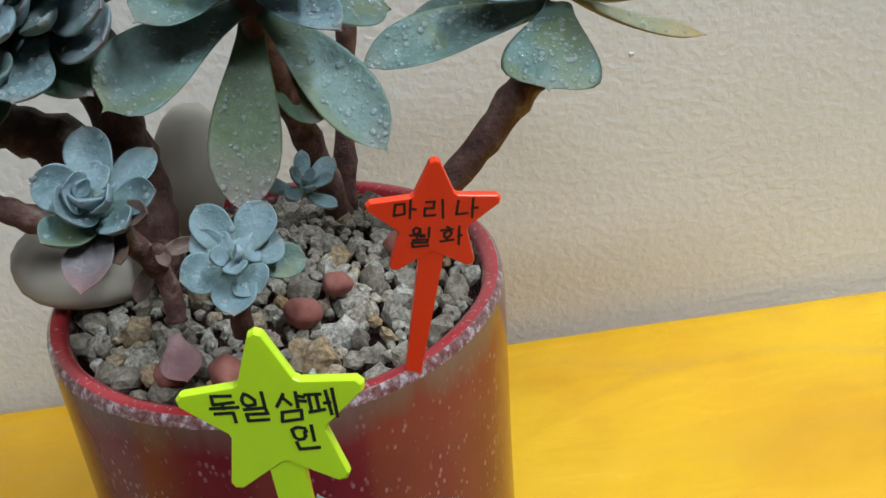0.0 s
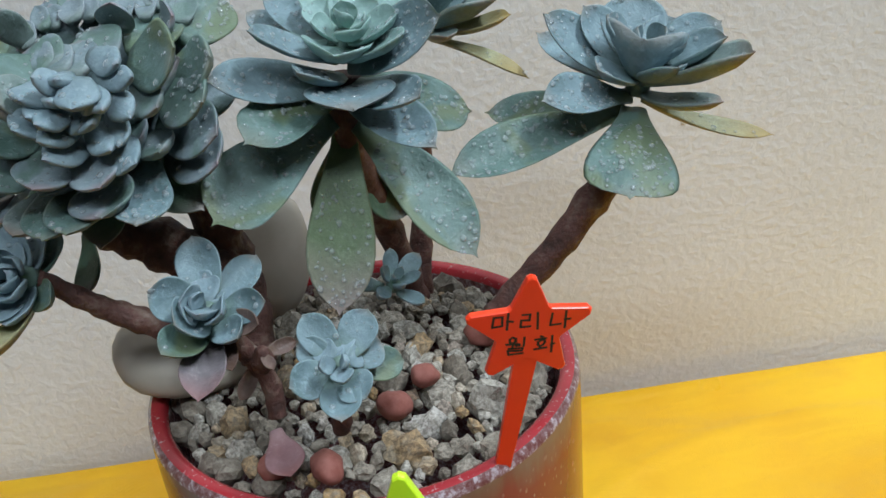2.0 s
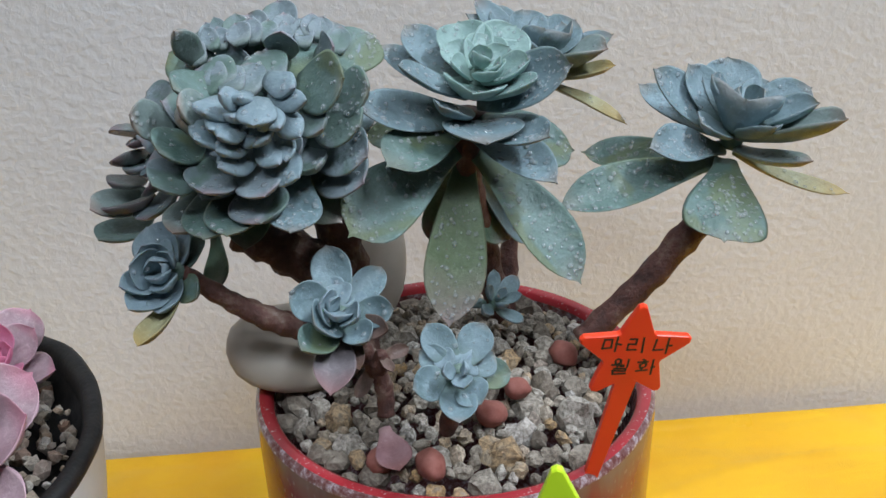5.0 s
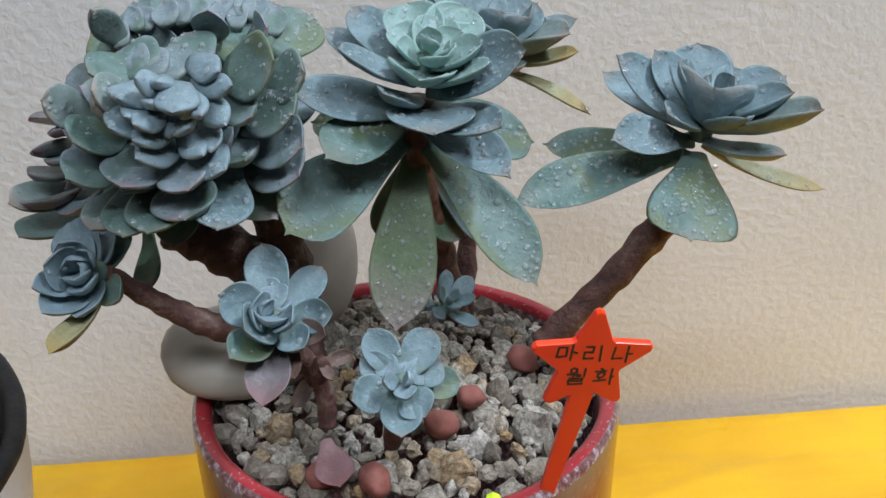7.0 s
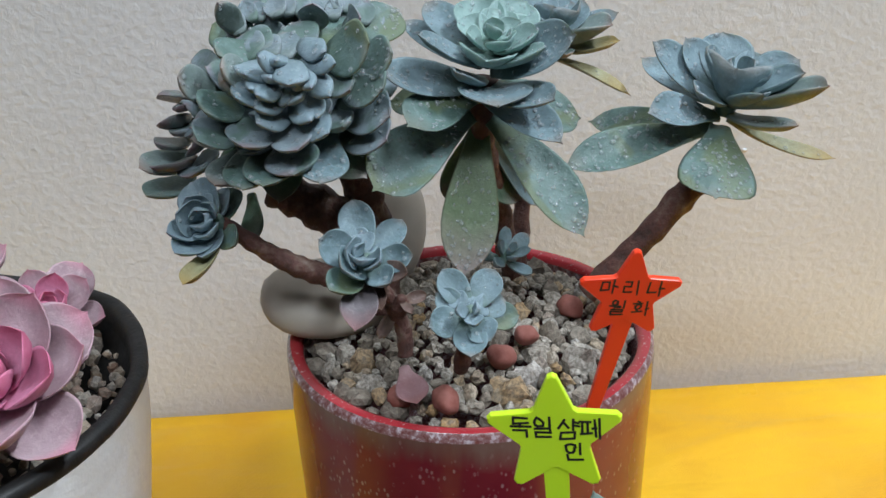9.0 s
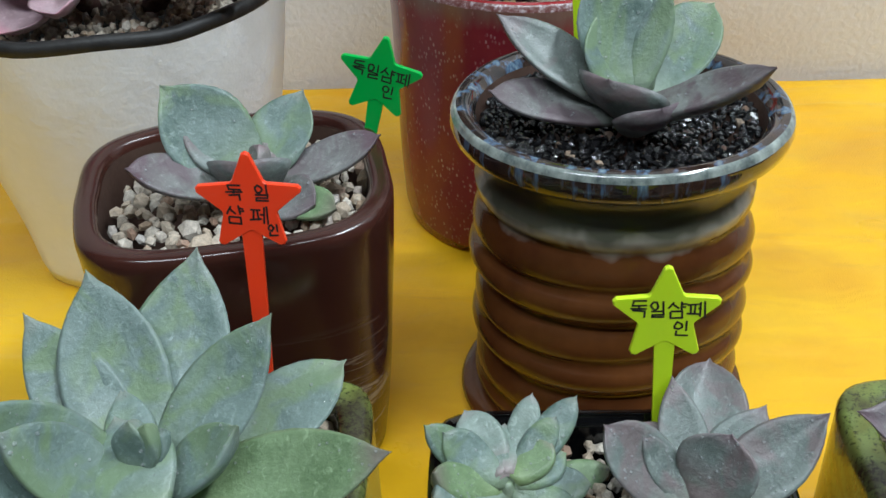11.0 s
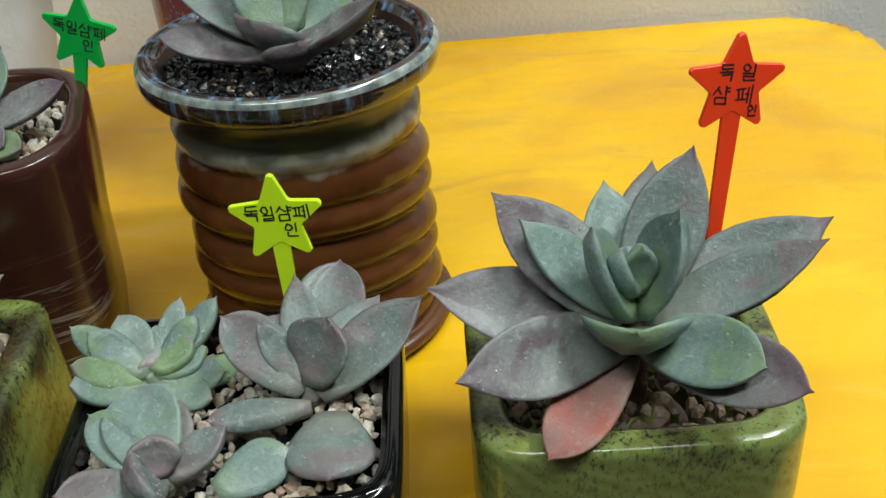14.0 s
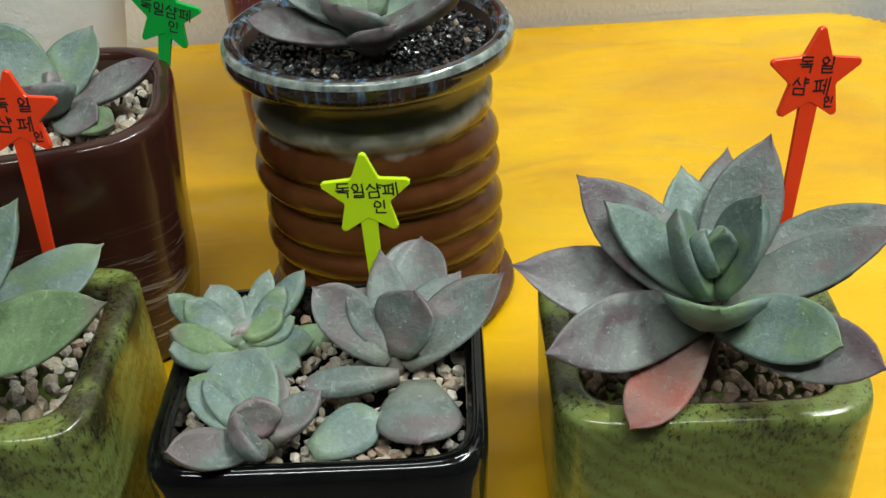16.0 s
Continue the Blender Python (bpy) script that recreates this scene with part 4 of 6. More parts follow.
grow(rosB, mm(-15.9, 243, 191.3), (0.1, -0.3, 0.95), [
    (-2.3, 5, -20.5, -9.5, -18.3, -57.4, 15.5, "spoon", "spoon", 60, dict(arch=-.03)),
    (-3.2, 4.6, -18.5, -32.2, -20.9, -29.9, 17.5, "square", "green", 60, dict(arch=-.05)),
    (-1, 4.6, -19.1, 22.3, -22.2, -45.4, 14.5, "spoon", "green", 50, dict(arch=-.07)),
    (-2.7, 3.1, -14.2, -22.6, -19.6, -13.5, 13.5, "square", "green", 30, dict(arch=-.04)),
    (-2.6, 2.4, -9.9, -28.5, -12.7, -1.5, 12, "round", "blue", 35, {}),
    (-1.2, 2.1, -12.1, 0.5, -18.9, -9.5, 19, "square", "blue", 20, dict(arch=-.05)),
    (-0.5, 3, -14.5, 16.2, -20.4, -19.6, 12, "round", "blue", 30, dict(arch=-.04)),
    (0.2, 4.6, -13.1, 27.7, 18.6, -27.7, 16, "round", "green", 40, {}),
    (0.6, 1.1, -5.8, 20.1, -13.6, 6.2, 15, "round", "blue", 40, dict(face=1.1)),
    (0.6, 0.2, -4.1, 12.4, -13.1, 3, 10, "round", "mint", 10, dict(face=0.2)),
], 1, 0.06, 0.15, 1.7, 0.8)
grow(rosB, mm(-15.9, 243, 191.3), (0.1, -0.3, 0.95), [
    (-1.8, 3.1, -5.3, -22, 24.3, 2, 9, "round", "blue", 15, {}),
    (-1.8, 0.6, -3.9, -18.6, -10.9, 7.3, 9, "round", "blue", 12, dict(face=0.2)),
    (-1.3, 2.2, -2.2, -15.8, 21.8, 7.5, 11, "round", "blue", 20, dict(face=1.0)),
    (-2.8, 6.9, -22.5, -12.1, 11.7, -48.7, 8, "spoon", "old", 4, dict(cup=.4)),
    (-1.6, 7.3, -23.4, 10, 13.7, -50.6, 17, "round", "old", 6, {}),
    (-1.2, 6.8, -21.4, 17.8, 19.2, -54.6, 12, "spoon", "blue", 6, {}),
    (-2.8, 5.3, -13.7, -27.1, 24.7, -21.8, 13, "round", "green", 10, {}),
    (-0.3, 2.1, -11.1, 13.8, -22.1, -7.4, 12, "round", "blue", 20, {}),
    (-1.7, 1.5, -8.8, -9.8, -15.4, -1.3, 9, "round", "blue", 12, dict(face=0.2)),
], 32, 0.06, 0.15, 1.7, 0.8)
grow(rosB, mm(-15.9, 243, 191.3), (0.1, -0.3, 0.95), [
    (0.9, 1.6, -0.2, 11.7, 15.3, 7.8, 14, "round", "mint", 12, dict(face=1.0)),
    (1.4, 1.3, -0.7, 15.4, 10.9, 1.9, 13, "round", "mint", 8, dict(face=1.0)),
    (-1, 1.8, -0.7, -8.7, 14.7, 1.7, 12, "round", "mint", 10, dict(face=.9)),
    (-0.5, -1.2, -1.6, -2.3, -13, 0.6, 15, "round", "mint", 8, dict(face=.3)),
    (1.3, -0.5, -0.2, 11.8, -6, 5.5, 9.5, "round", "mint", 8, dict(face=.3)),
    (-0.3, 1.6, 0.8, -2.7, 16.5, 8.9, 14, "round", "mint", 10, dict(face=1.0)),
    (0.6, 1.4, 0.9, 4.7, 11.2, 6.9, 11, "round", "mint", 4, dict(face=.8)),
    (-0.8, 1.1, 1.7, -5.9, 8.8, 6.1, 9, "round", "mint", 4, dict(face=.7)),
    (0.8, -1.8, 1.5, 4.2, -8.9, 4, 9, "round", "mint", 3, dict(face=.4)),
], 71, 0.12, 0.26, 1.6, 0.7)
spiral(rosB, mm(-15.9, 243, 191.3) + mm(1, -1, 2), (0.05, -0.42, 0.9), 5, 0.0090, 0.005, 35, 75, 0.95, LEAF_MINT, 31, "round", 0.10, 0.26, 0.12, 2)

rosC = heart(big, mm(49.5, 247, 173.3), (0.15, -0.16, 0.97), 0.0032, LEAF_BLUE)
grow(rosC, mm(49.5, 247, 173.3), (0.15, -0.16, 0.97), [
    (-1.7, -0.3, -8.4, -9.7, -26.9, -17.7, 21, "square", "green", 60, dict(arch=-.05, cup=-.05)),
    (-3.1, 0.9, -8.9, -47, -12.7, -13.2, 12.5, "spoon", "green", 60, dict(arch=-.03, face=1.2)),
    (-2.1, 1.9, -5.3, -33.2, 27, -15.3, 11, "spoon", "green", 50, dict(face=1.1)),
    (-2.5, 0.2, -5.4, -25.1, -11.5, 0.6, 11, "spoon", "blue", 45, dict(face=1.0, arch=-.03)),
    (0.4, -0.6, -4.7, 13.5, -17.1, -2.7, 8, "round", "oldblue", 6, dict(face=0.1)),
    (0.8, 0.8, -6.5, 31.4, -2.1, -19, 5, "spoon", "yellow", 4, {}),
    (0.8, -1, -1.3, 18.1, -21.9, 9.5, 13, "round", "oldblue", 6, dict(face=0.1, cup=.3)),
    (-1.7, 0.6, -0.8, -20.8, 4.3, 15.1, 12, "round", "blue", 25, dict(face=.8)),
    (-1.5, 1.6, -1.5, -19.6, 22.1, 5.4, 10, "round", "blue", 14, dict(face=.8)),
    (0.1, 1.3, 1.3, 1.2, 14.1, 14.1, 16, "round", "blue", 14, dict(face=1.0)),
], 41, 0.08, 0.18, 1.7, 0.7)
grow(rosC, mm(49.5, 247, 173.3), (0.15, -0.16, 0.97), [
    (-1.1, 0.9, 0.4, -10.8, 8.5, 14.6, 11, "round", "blue", 10, dict(face=.7)),
    (-0.5, -0.8, -0.5, -1.9, -10.2, 11.3, 18, "square", "blue", 2, dict(face=0, cup=.35, arch=.14)),
    (-0.6, -0.4, 3.5, -7.6, -1, 14.7, 10, "round", "blue", 3, dict(face=.2)),
    (1.6, 0.3, 0.7, 20, 3.5, 8.4, 13, "round", "blue", 8, dict(face=.8)),
    (1.5, -0.7, 0.7, 17.1, -8.5, 8.7, 11, "round", "blue", 3, dict(face=.2, cup=.3)),
    (1.7, 0.7, 2.6, 12.4, 8.3, 7.9, 12, "round", "blue", 4, dict(face=.8)),
    (1.2, 0.9, 3.8, 5.2, 8, 8.1, 8, "round", "blue", 2, dict(face=.6)),
    (1.3, -1.1, 4.4, 4.9, -3.7, 11.2, 8, "round", "blue", 2, dict(face=.4)),
    (1.4, -1.3, 2.9, 8.5, -7.7, 8.8, 10, "round", "blue", 2, dict(face=.2)),
    (0.1, -0.9, 4.6, -1.2, -2.8, 11.5, 7, "round", "blue", 1, dict(face=.3)),
], 72, 0.08, 0.18, 1.7, 0.7)
grow(rosC, mm(49.5, 247, 173.3), (0.15, -0.16, 0.97), [
    (0.3, -1.4, -0.3, 3.9, -15.9, 6, 10, "round", "blue", 4, dict(face=.1)),
    (-1.5, -0.8, -0.3, -11.9, -8.7, 5.3, 10, "round", "blue", 4, dict(face=.3)),
], 103, 0.08, 0.18, 1.7, 0.7)

rosD = heart(big, mm(4.9, 284, 182.9), (0.15, -0.1, 1.0), 0.003, LEAF_BLUE)
grow(rosD, mm(4.9, 284, 182.9), (0.15, -0.1, 1), [
    (0.9, -0.7, -2.3, 17.1, -12.2, 5.1, 17, "round", "oldblue", 3, dict(face=0, cup=.25)),
    (1.4, 0.2, -1.4, 21.6, 0.9, 5, 9, "round", "blue", 3, {}),
    (0.8, -0.4, -4.6, 19.8, -10.9, -0.1, 8, "spoon", "yellow", 3, dict(face=.2)),
    (0.5, -0.4, -6.5, 22.6, -15.5, -15.4, 4.6, "spoon", "yellow", 3, dict(face=.4, arch=-.04)),
    (-0.3, 1.2, 1.3, -2.4, 10.4, 10.6, 12, "round", "blue", 3, {}),
    (1.2, 0.9, -0.1, 12.4, 7.6, 7.7, 12, "round", "blue", 3, {}),
    (-1.3, 0.8, 0.2, -16, 9.4, 14.5, 9, "round", "blue", 4, dict(face=.9)),
    (-1.1, 1, 0.2, -11.1, 10.6, 12.1, 9, "round", "blue", 3, dict(face=.8)),
    (-1.7, 0.6, -0.9, -18.8, 5.1, 11.6, 8, "round", "blue", 3, dict(face=.6)),
    (0.9, -0.8, 0.2, 7.9, -7, 8, 14, "square", "blue", 2, dict(face=0, cup=.3)),
], 61, 0.08, 0.2, 1.5, 0.6)
grow(rosD, mm(4.9, 284, 182.9), (0.15, -0.1, 1), [
    (0, -0.9, 0.5, 1, -7.1, 9.8, 11, "round", "blue", 2, dict(face=0, cup=.3)),
    (0.9, 1.2, 1, 7.2, 9, 7.9, 12, "round", "blue", 2, {}),
    (-1.1, -0.8, -0.7, -7.1, -9.1, 9.2, 11, "round", "blue", 2, dict(face=.2)),
    (0.3, 1.5, 1.8, 1.4, 10.5, 6.4, 8, "round", "blue", 1, {}),
    (-0.2, -1.4, -3.7, 3.3, -17.1, -1.9, 9, "round", "oldblue", 1, {}),
    (-1, 2, -3.1, -5.6, 16.4, -4.5, 12, "round", "blue", 2, {}),
], 92, 0.08, 0.2, 1.5, 0.6)

# crowded crested head
rosA = heart(big, mm(-68.5, 240, 179.9), (-0.1, -0.7, 0.7), 0.010, LEAF_GREY, "crested_head")
spiral(rosA, mm(-68.5, 240, 179.9), (-0.12, -0.45, 0.85), 30, 0.027, 0.024, -30, 50, 0.50, LEAF_GREY, 71, "round", 0.07, 0.16, 0.12, 1, 0.4, (LEAF_OLD, LEAF_GREY, LEAF_GREY))
rosL = heart(big, mm(-98.9, 262, 165.5), (-0.7, -0.4, 0.5), 0.004, LEAF_GREY)
grow(rosA, mm(-68.5, 240, 179.9), (-0.1, -0.75, 0.65), [
    (-2.5, -12, -5.9, -4.9, -30.4, -10.2, 13.3, "ovate", "green", 8, {}),
    (-7.7, -10, -7.2, -10.3, -28.3, -11.6, 13.3, "ovate", "green", 8, {}),
    (-12.5, -6, -10.8, -17.9, -22, -12.8, 10.45, "ovate", "oldblue", 6, {}),
    (1.1, -16, -4.3, 2.7, -30.5, -7.6, 13.775, "ovate", "grey", 8, {}),
    (10.8, -12, -3.9, 8.6, -30.9, -10, 12.825, "spoon", "blue", 26, {}),
    (1.3, -20, 3.2, 4.4, -32, -0.7, 11.4, "ovate", "grey", 4, {}),
    (-5.3, -18, 2.6, -8.3, -30.4, 0.1, 12.35, "ovate", "grey", 4, {}),
    (-12.5, -12, -0.8, -19.8, -25, 0.2, 11.875, "ovate", "grey", 4, {}),
    (-11.6, -12, 5.5, -17.6, -23.4, 7, 12.35, "ovate", "green", 5, {}),
    (-16.7, -6, 6, -24, -16.7, 13.5, 9.5, "ovate", "oldblue", 5, {}),
], 211, 0.06, 0.08, 2.6, 0.35)
grow(rosA, mm(-68.5, 240, 179.9), (-0.1, -0.75, 0.65), [
    (-7.5, -2, 16.8, -18.6, 7.7, 19.5, 11.4, "ovate", "green", 3, {}),
    (-10.4, 0, 19.4, -13.6, -8.4, 28.8, 6.65, "acute", "oldblue", 1, {}),
    (-7.1, -8, 17.5, -13.6, -19.1, 19.4, 9.5, "ovate", "green", 3, {}),
    (-17.6, 0, 10.9, -24.9, 6.8, 10.8, 7.6, "ovate", "grey", 2, {}),
    (-5.6, -15, 12, -12.1, -24.8, 17.6, 9.5, "ovate", "oldblue", 3, {}),
    (13.5, -8, 2.1, 26.2, -22.2, 2.8, 13.3, "ovate", "grey", 5, {}),
    (14.1, -6, -3.3, 25, -21.5, -3.4, 14.25, "ovate", "grey", 5, {}),
    (15.4, -10, 8.6, 24.9, -22.8, 10.1, 13.3, "ovate", "grey", 8, {}),
    (17.9, -8, 11.5, 27.5, -18, 17.2, 12.35, "ovate", "green", 14, {}),
    (12, -16, 17, 22.4, -25.6, 22.1, 14.25, "ovate", "green", 5, dict(face=.3)),
], 242, 0.06, 0.08, 2.6, 0.35)
grow(rosA, mm(-68.5, 240, 179.9), (-0.1, -0.75, 0.65), [
    (19.9, -2, 16.9, 29.1, 10.4, 20.9, 13.3, "ovate", "green", 16, {}),
    (12.5, -8, 16.7, 16.3, 5.9, 21, 12.35, "ovate", "green", 6, {}),
    (6.3, -14, 17.7, 3.1, -3.2, 21.9, 11.4, "ovate", "grey", 4, {}),
    (1.1, -18, 16.9, 1, -6.6, 20.6, 9.025, "ovate", "grey", 3, {}),
    (-1.1, -18, 17.6, -3.5, -7.6, 20.4, 7.125, "ovate", "grey", 2, {}),
    (-4.4, -14, 17.6, -10.8, -5.1, 19.2, 9.5, "ovate", "grey", 2, {}),
    (-2.7, -14, 18.1, -7.7, -4.7, 21.1, 8.55, "ovate", "grey", 2, {}),
    (11.7, -18, 12.3, 17.3, -27.5, 11.9, 8.075, "ovate", "grey", 2, {}),
    (-9.6, -14, 8.7, -12.2, -23.2, 14.1, 8.55, "ovate", "oldblue", 2, {}),
    (11.9, -12, 0.6, 14.8, -23.6, 1.5, 8.55, "ovate", "grey", 2, {}),
], 273, 0.06, 0.08, 2.6, 0.35)
grow(rosA, mm(-68.5, 240, 179.9), (-0.1, -0.75, 0.65), [
    (4.8, -27, 18.7, 4.1, -34.4, 15.9, 8.74, "acute", "pale", 2, dict(face=.8)),
    (6.1, -26, 16.6, 9, -33.2, 14.6, 5.06, "acute", "pale", 2, {}),
    (7.9, -24, 15.2, 12.9, -30.5, 11.4, 6.44, "acute", "pale", 2, {}),
    (8.1, -23, 10.7, 9.4, -30.7, 6.3, 5.52, "acute", "pale", 2, {}),
    (3.6, -24, 8.6, 8.1, -31.3, 6, 6.9, "acute", "pale", 2, {}),
    (4.9, -23, 4.5, 11.9, -31.3, 2.8, 8.74, "acute", "pale", 3, {}),
    (2.6, -26, 12.1, 6.3, -32, 11.9, 5.98, "acute", "pale", 2, {}),
    (-0.1, -25, 10.7, 3.9, -30.7, 11.3, 4.6, "acute", "pale", 1, {}),
    (0.9, -25, 13, -3.7, -32.7, 13.5, 6.44, "acute", "pale", 2, {}),
    (1.8, -24, 9.4, -4.5, -31.8, 10, 6.44, "acute", "pale", 2, {}),
], 311, 0.05, -0.05, 2.5, 0.25)
grow(rosA, mm(-68.5, 240, 179.9), (-0.1, -0.75, 0.65), [
    (2.3, -23, 5.8, -4.5, -31.6, 6.3, 7.82, "acute", "pale", 3, {}),
    (-3, -21, 11.3, -8.7, -30.4, 12.2, 9.66, "acute", "pale", 3, {}),
    (-1.3, -23, 14.7, -5.4, -31, 14.3, 6.44, "acute", "pale", 2, {}),
    (-3.1, -20, 16.6, -6.1, -29.5, 17.2, 9.66, "acute", "pale", 3, {}),
    (0.8, -25, 15.9, -0.7, -30.8, 16.7, 5.52, "acute", "pale", 1, {}),
    (2, -25, 17.6, -2.5, -30.3, 21.5, 5.52, "acute", "pale", 1, {}),
    (6.3, -21, 21.2, 12.4, -27.6, 21.1, 6.44, "acute", "pale", 2, dict(face=.2)),
    (6.7, -23, 17.5, 14.7, -28.9, 18.7, 5.52, "acute", "pale", 2, dict(face=.3)),
    (2.1, -24, 19, 1.1, -29.8, 20.3, 5.52, "acute", "pale", 1, {}),
    (4.6, -27, 14.7, 7.2, -32.2, 16.2, 5.52, "acute", "pale", 1, {}),
], 342, 0.05, -0.05, 2.5, 0.25)
grow(rosA, mm(-68.5, 240, 179.9), (-0.1, -0.75, 0.65), [
    (3.1, 10, 20.9, -0.5, 16.9, 25.5, 7.5, "ovate", "grey", 1, {}),
    (7.8, 10, 20.8, 6.6, 19.8, 27.6, 9, "ovate", "grey", 1, {}),
    (10.6, 6, 20.5, 11, 15.2, 24.3, 8, "ovate", "grey", 1, {}),
    (13.6, 6, 20.4, 15.6, 14, 24.1, 9, "round", "grey", 1, {}),
    (17.3, 6, 20.3, 20.5, 13.9, 23.1, 7.5, "round", "grey", 1, {}),
    (20.3, 6, 18.9, 24, 14.1, 20.2, 8, "round", "grey", 1, {}),
    (15.7, 0, 19, 20, -6.8, 23.1, 9, "round", "grey", 1, {}),
    (8.8, -2, 19.9, 8.9, -7, 27.3, 8, "ovate", "grey", 1, {}),
    (-14.5, 10, 14.5, -16.5, 17.8, 18.5, 4.45801, "acute", "grey", 1, dict(face=1.2)),
    (-13.5, 8, 14.4, -15.7, 15.2, 17, 4.89315, "acute", "grey", 1, dict(face=1.2)),
], 361, 0.08, 0.2, 1.5, 0.6)
grow(rosA, mm(-68.5, 240, 179.9), (-0.1, -0.75, 0.65), [
    (-10, -2, 19.7, -13.4, 5.9, 22.3, 5.93145, "acute", "grey", 1, dict(face=1.2)),
    (-10.4, 0, 18.2, -12.7, 6, 20.9, 6.14281, "acute", "grey", 1, dict(face=1.2)),
    (-11.6, 13, 17.5, -13.6, 21.3, 20.5, 5.47845, "acute", "grey", 1, dict(face=1.2)),
    (-9.6, 13, 18.4, -11.3, 20.6, 23, 4.99758, "acute", "grey", 1, dict(face=1.2)),
    (-6.7, 0, 22.3, -9.9, 8, 25, 4.40677, "acute", "grey", 1, dict(face=1.2)),
    (-5.6, 2, 21.5, -7, 9.2, 24.7, 5.36244, "acute", "grey", 1, dict(face=1.2)),
    (-6.4, 13, 19.9, -9.2, 20.4, 24.2, 4.43614, "acute", "grey", 1, dict(face=1.2)),
    (-4.4, 7, 20.4, -6.9, 12.8, 23.3, 6.31036, "acute", "grey", 1, dict(face=1.2)),
    (-5.8, 12, 17, -6.7, 19.3, 20.1, 5.4494, "acute", "grey", 1, dict(face=1.2)),
    (-2.7, 9, 21.6, -3.1, 14, 26.4, 6.2916, "acute", "grey", 1, dict(face=1.2)),
], 392, 0.08, 0.2, 1.5, 0.6)
grow(rosA, mm(-68.5, 240, 179.9), (-0.1, -0.75, 0.65), [
    (-3, 7, 20.9, -3.8, 15.5, 23.6, 5.49029, "acute", "grey", 1, dict(face=1.2)),
    (-0.5, 0, 23.2, -2.7, 8.4, 25.5, 6.39345, "acute", "grey", 1, dict(face=1.2)),
    (-1.8, 13, 21.1, -2.8, 20.2, 24.5, 5.58792, "acute", "grey", 1, dict(face=1.2)),
    (1.7, 4, 21.8, 0.5, 8.8, 26.8, 5.38713, "acute", "grey", 1, dict(face=1.2)),
    (2.2, 9, 22.2, 2.2, 17.3, 25.7, 4.61326, "acute", "grey", 1, dict(face=1.2)),
    (2, 11, 21.5, 0.6, 19.3, 24.7, 6.10451, "acute", "grey", 1, dict(face=1.2)),
    (4.6, 5, 21.7, 4.7, 12.2, 25.1, 5.20758, "acute", "grey", 1, dict(face=1.2)),
    (2.8, 13, 19.8, 3.4, 19.9, 23.8, 5.07696, "acute", "grey", 1, dict(face=1.2)),
    (4.1, 10, 21.2, 4.3, 18.5, 24.1, 5.9498, "acute", "grey", 1, dict(face=1.2)),
    (6, 10, 19.2, 5.8, 16.8, 23.3, 5.37137, "acute", "grey", 1, dict(face=1.2)),
], 423, 0.08, 0.2, 1.5, 0.6)
grow(rosA, mm(-68.5, 240, 179.9), (-0.1, -0.75, 0.65), [
    (8.1, 2, 21.2, 9.1, 9, 24.9, 4.42316, "acute", "grey", 1, dict(face=1.2)),
    (8.1, 8, 21.7, 8.1, 16.1, 25.6, 5.99525, "acute", "grey", 1, dict(face=1.2)),
    (8.3, 9, 19.4, 9, 17.5, 22.1, 6.13982, "acute", "grey", 1, dict(face=1.2)),
    (9.3, 13, 16.2, 10, 18.7, 20.2, 6.07324, "acute", "grey", 1, dict(face=1.2)),
    (11.4, 9, 19.6, 12.8, 14.1, 24.2, 5.96074, "acute", "grey", 1, dict(face=1.2)),
    (12.1, 4, 20.1, 12.9, 12.1, 23.8, 5.84083, "acute", "grey", 1, dict(face=1.2)),
    (12.1, 5, 22.3, 12.8, 13.6, 24.7, 5.66173, "acute", "grey", 1, dict(face=1.2)),
    (13.3, 1, 21.6, 13.1, 8.6, 24.1, 4.76309, "acute", "grey", 1, dict(face=1.2)),
    (14.3, 5, 22.5, 15, 12, 26.2, 4.87569, "acute", "grey", 1, dict(face=1.2)),
    (16.6, 4, 22.1, 17.5, 10, 25.6, 6.06274, "acute", "grey", 1, dict(face=1.2)),
], 454, 0.08, 0.2, 1.5, 0.6)
grow(rosA, mm(-68.5, 240, 179.9), (-0.1, -0.75, 0.65), [
    (16.2, 7, 21.2, 16.8, 14.1, 24.8, 5.56179, "acute", "grey", 1, dict(face=1.2)),
    (18.2, 4, 17.3, 20.4, 10.7, 21.1, 4.68422, "acute", "grey", 1, dict(face=1.2)),
    (17.7, 13, 15.9, 20.6, 19.3, 19.9, 6.18693, "acute", "grey", 1, dict(face=1.2)),
    (18.2, 7, 20, 19.9, 15.5, 22.3, 6.18256, "acute", "grey", 1, dict(face=1.2)),
    (20.1, 1, 19.5, 21.6, 7.4, 24, 6.32228, "acute", "grey", 1, dict(face=1.2)),
    (21.8, 2, 17.5, 24.9, 8.5, 20.9, 5.03831, "acute", "grey", 1, dict(face=1.2)),
    (22.9, 2, 17.5, 25, 10.5, 19.6, 5.28694, "acute", "grey", 1, dict(face=1.2)),
    (21.9, 11, 13.4, 23.2, 18, 17.1, 6.27051, "acute", "grey", 1, dict(face=1.2)),
], 485, 0.08, 0.2, 1.5, 0.6)
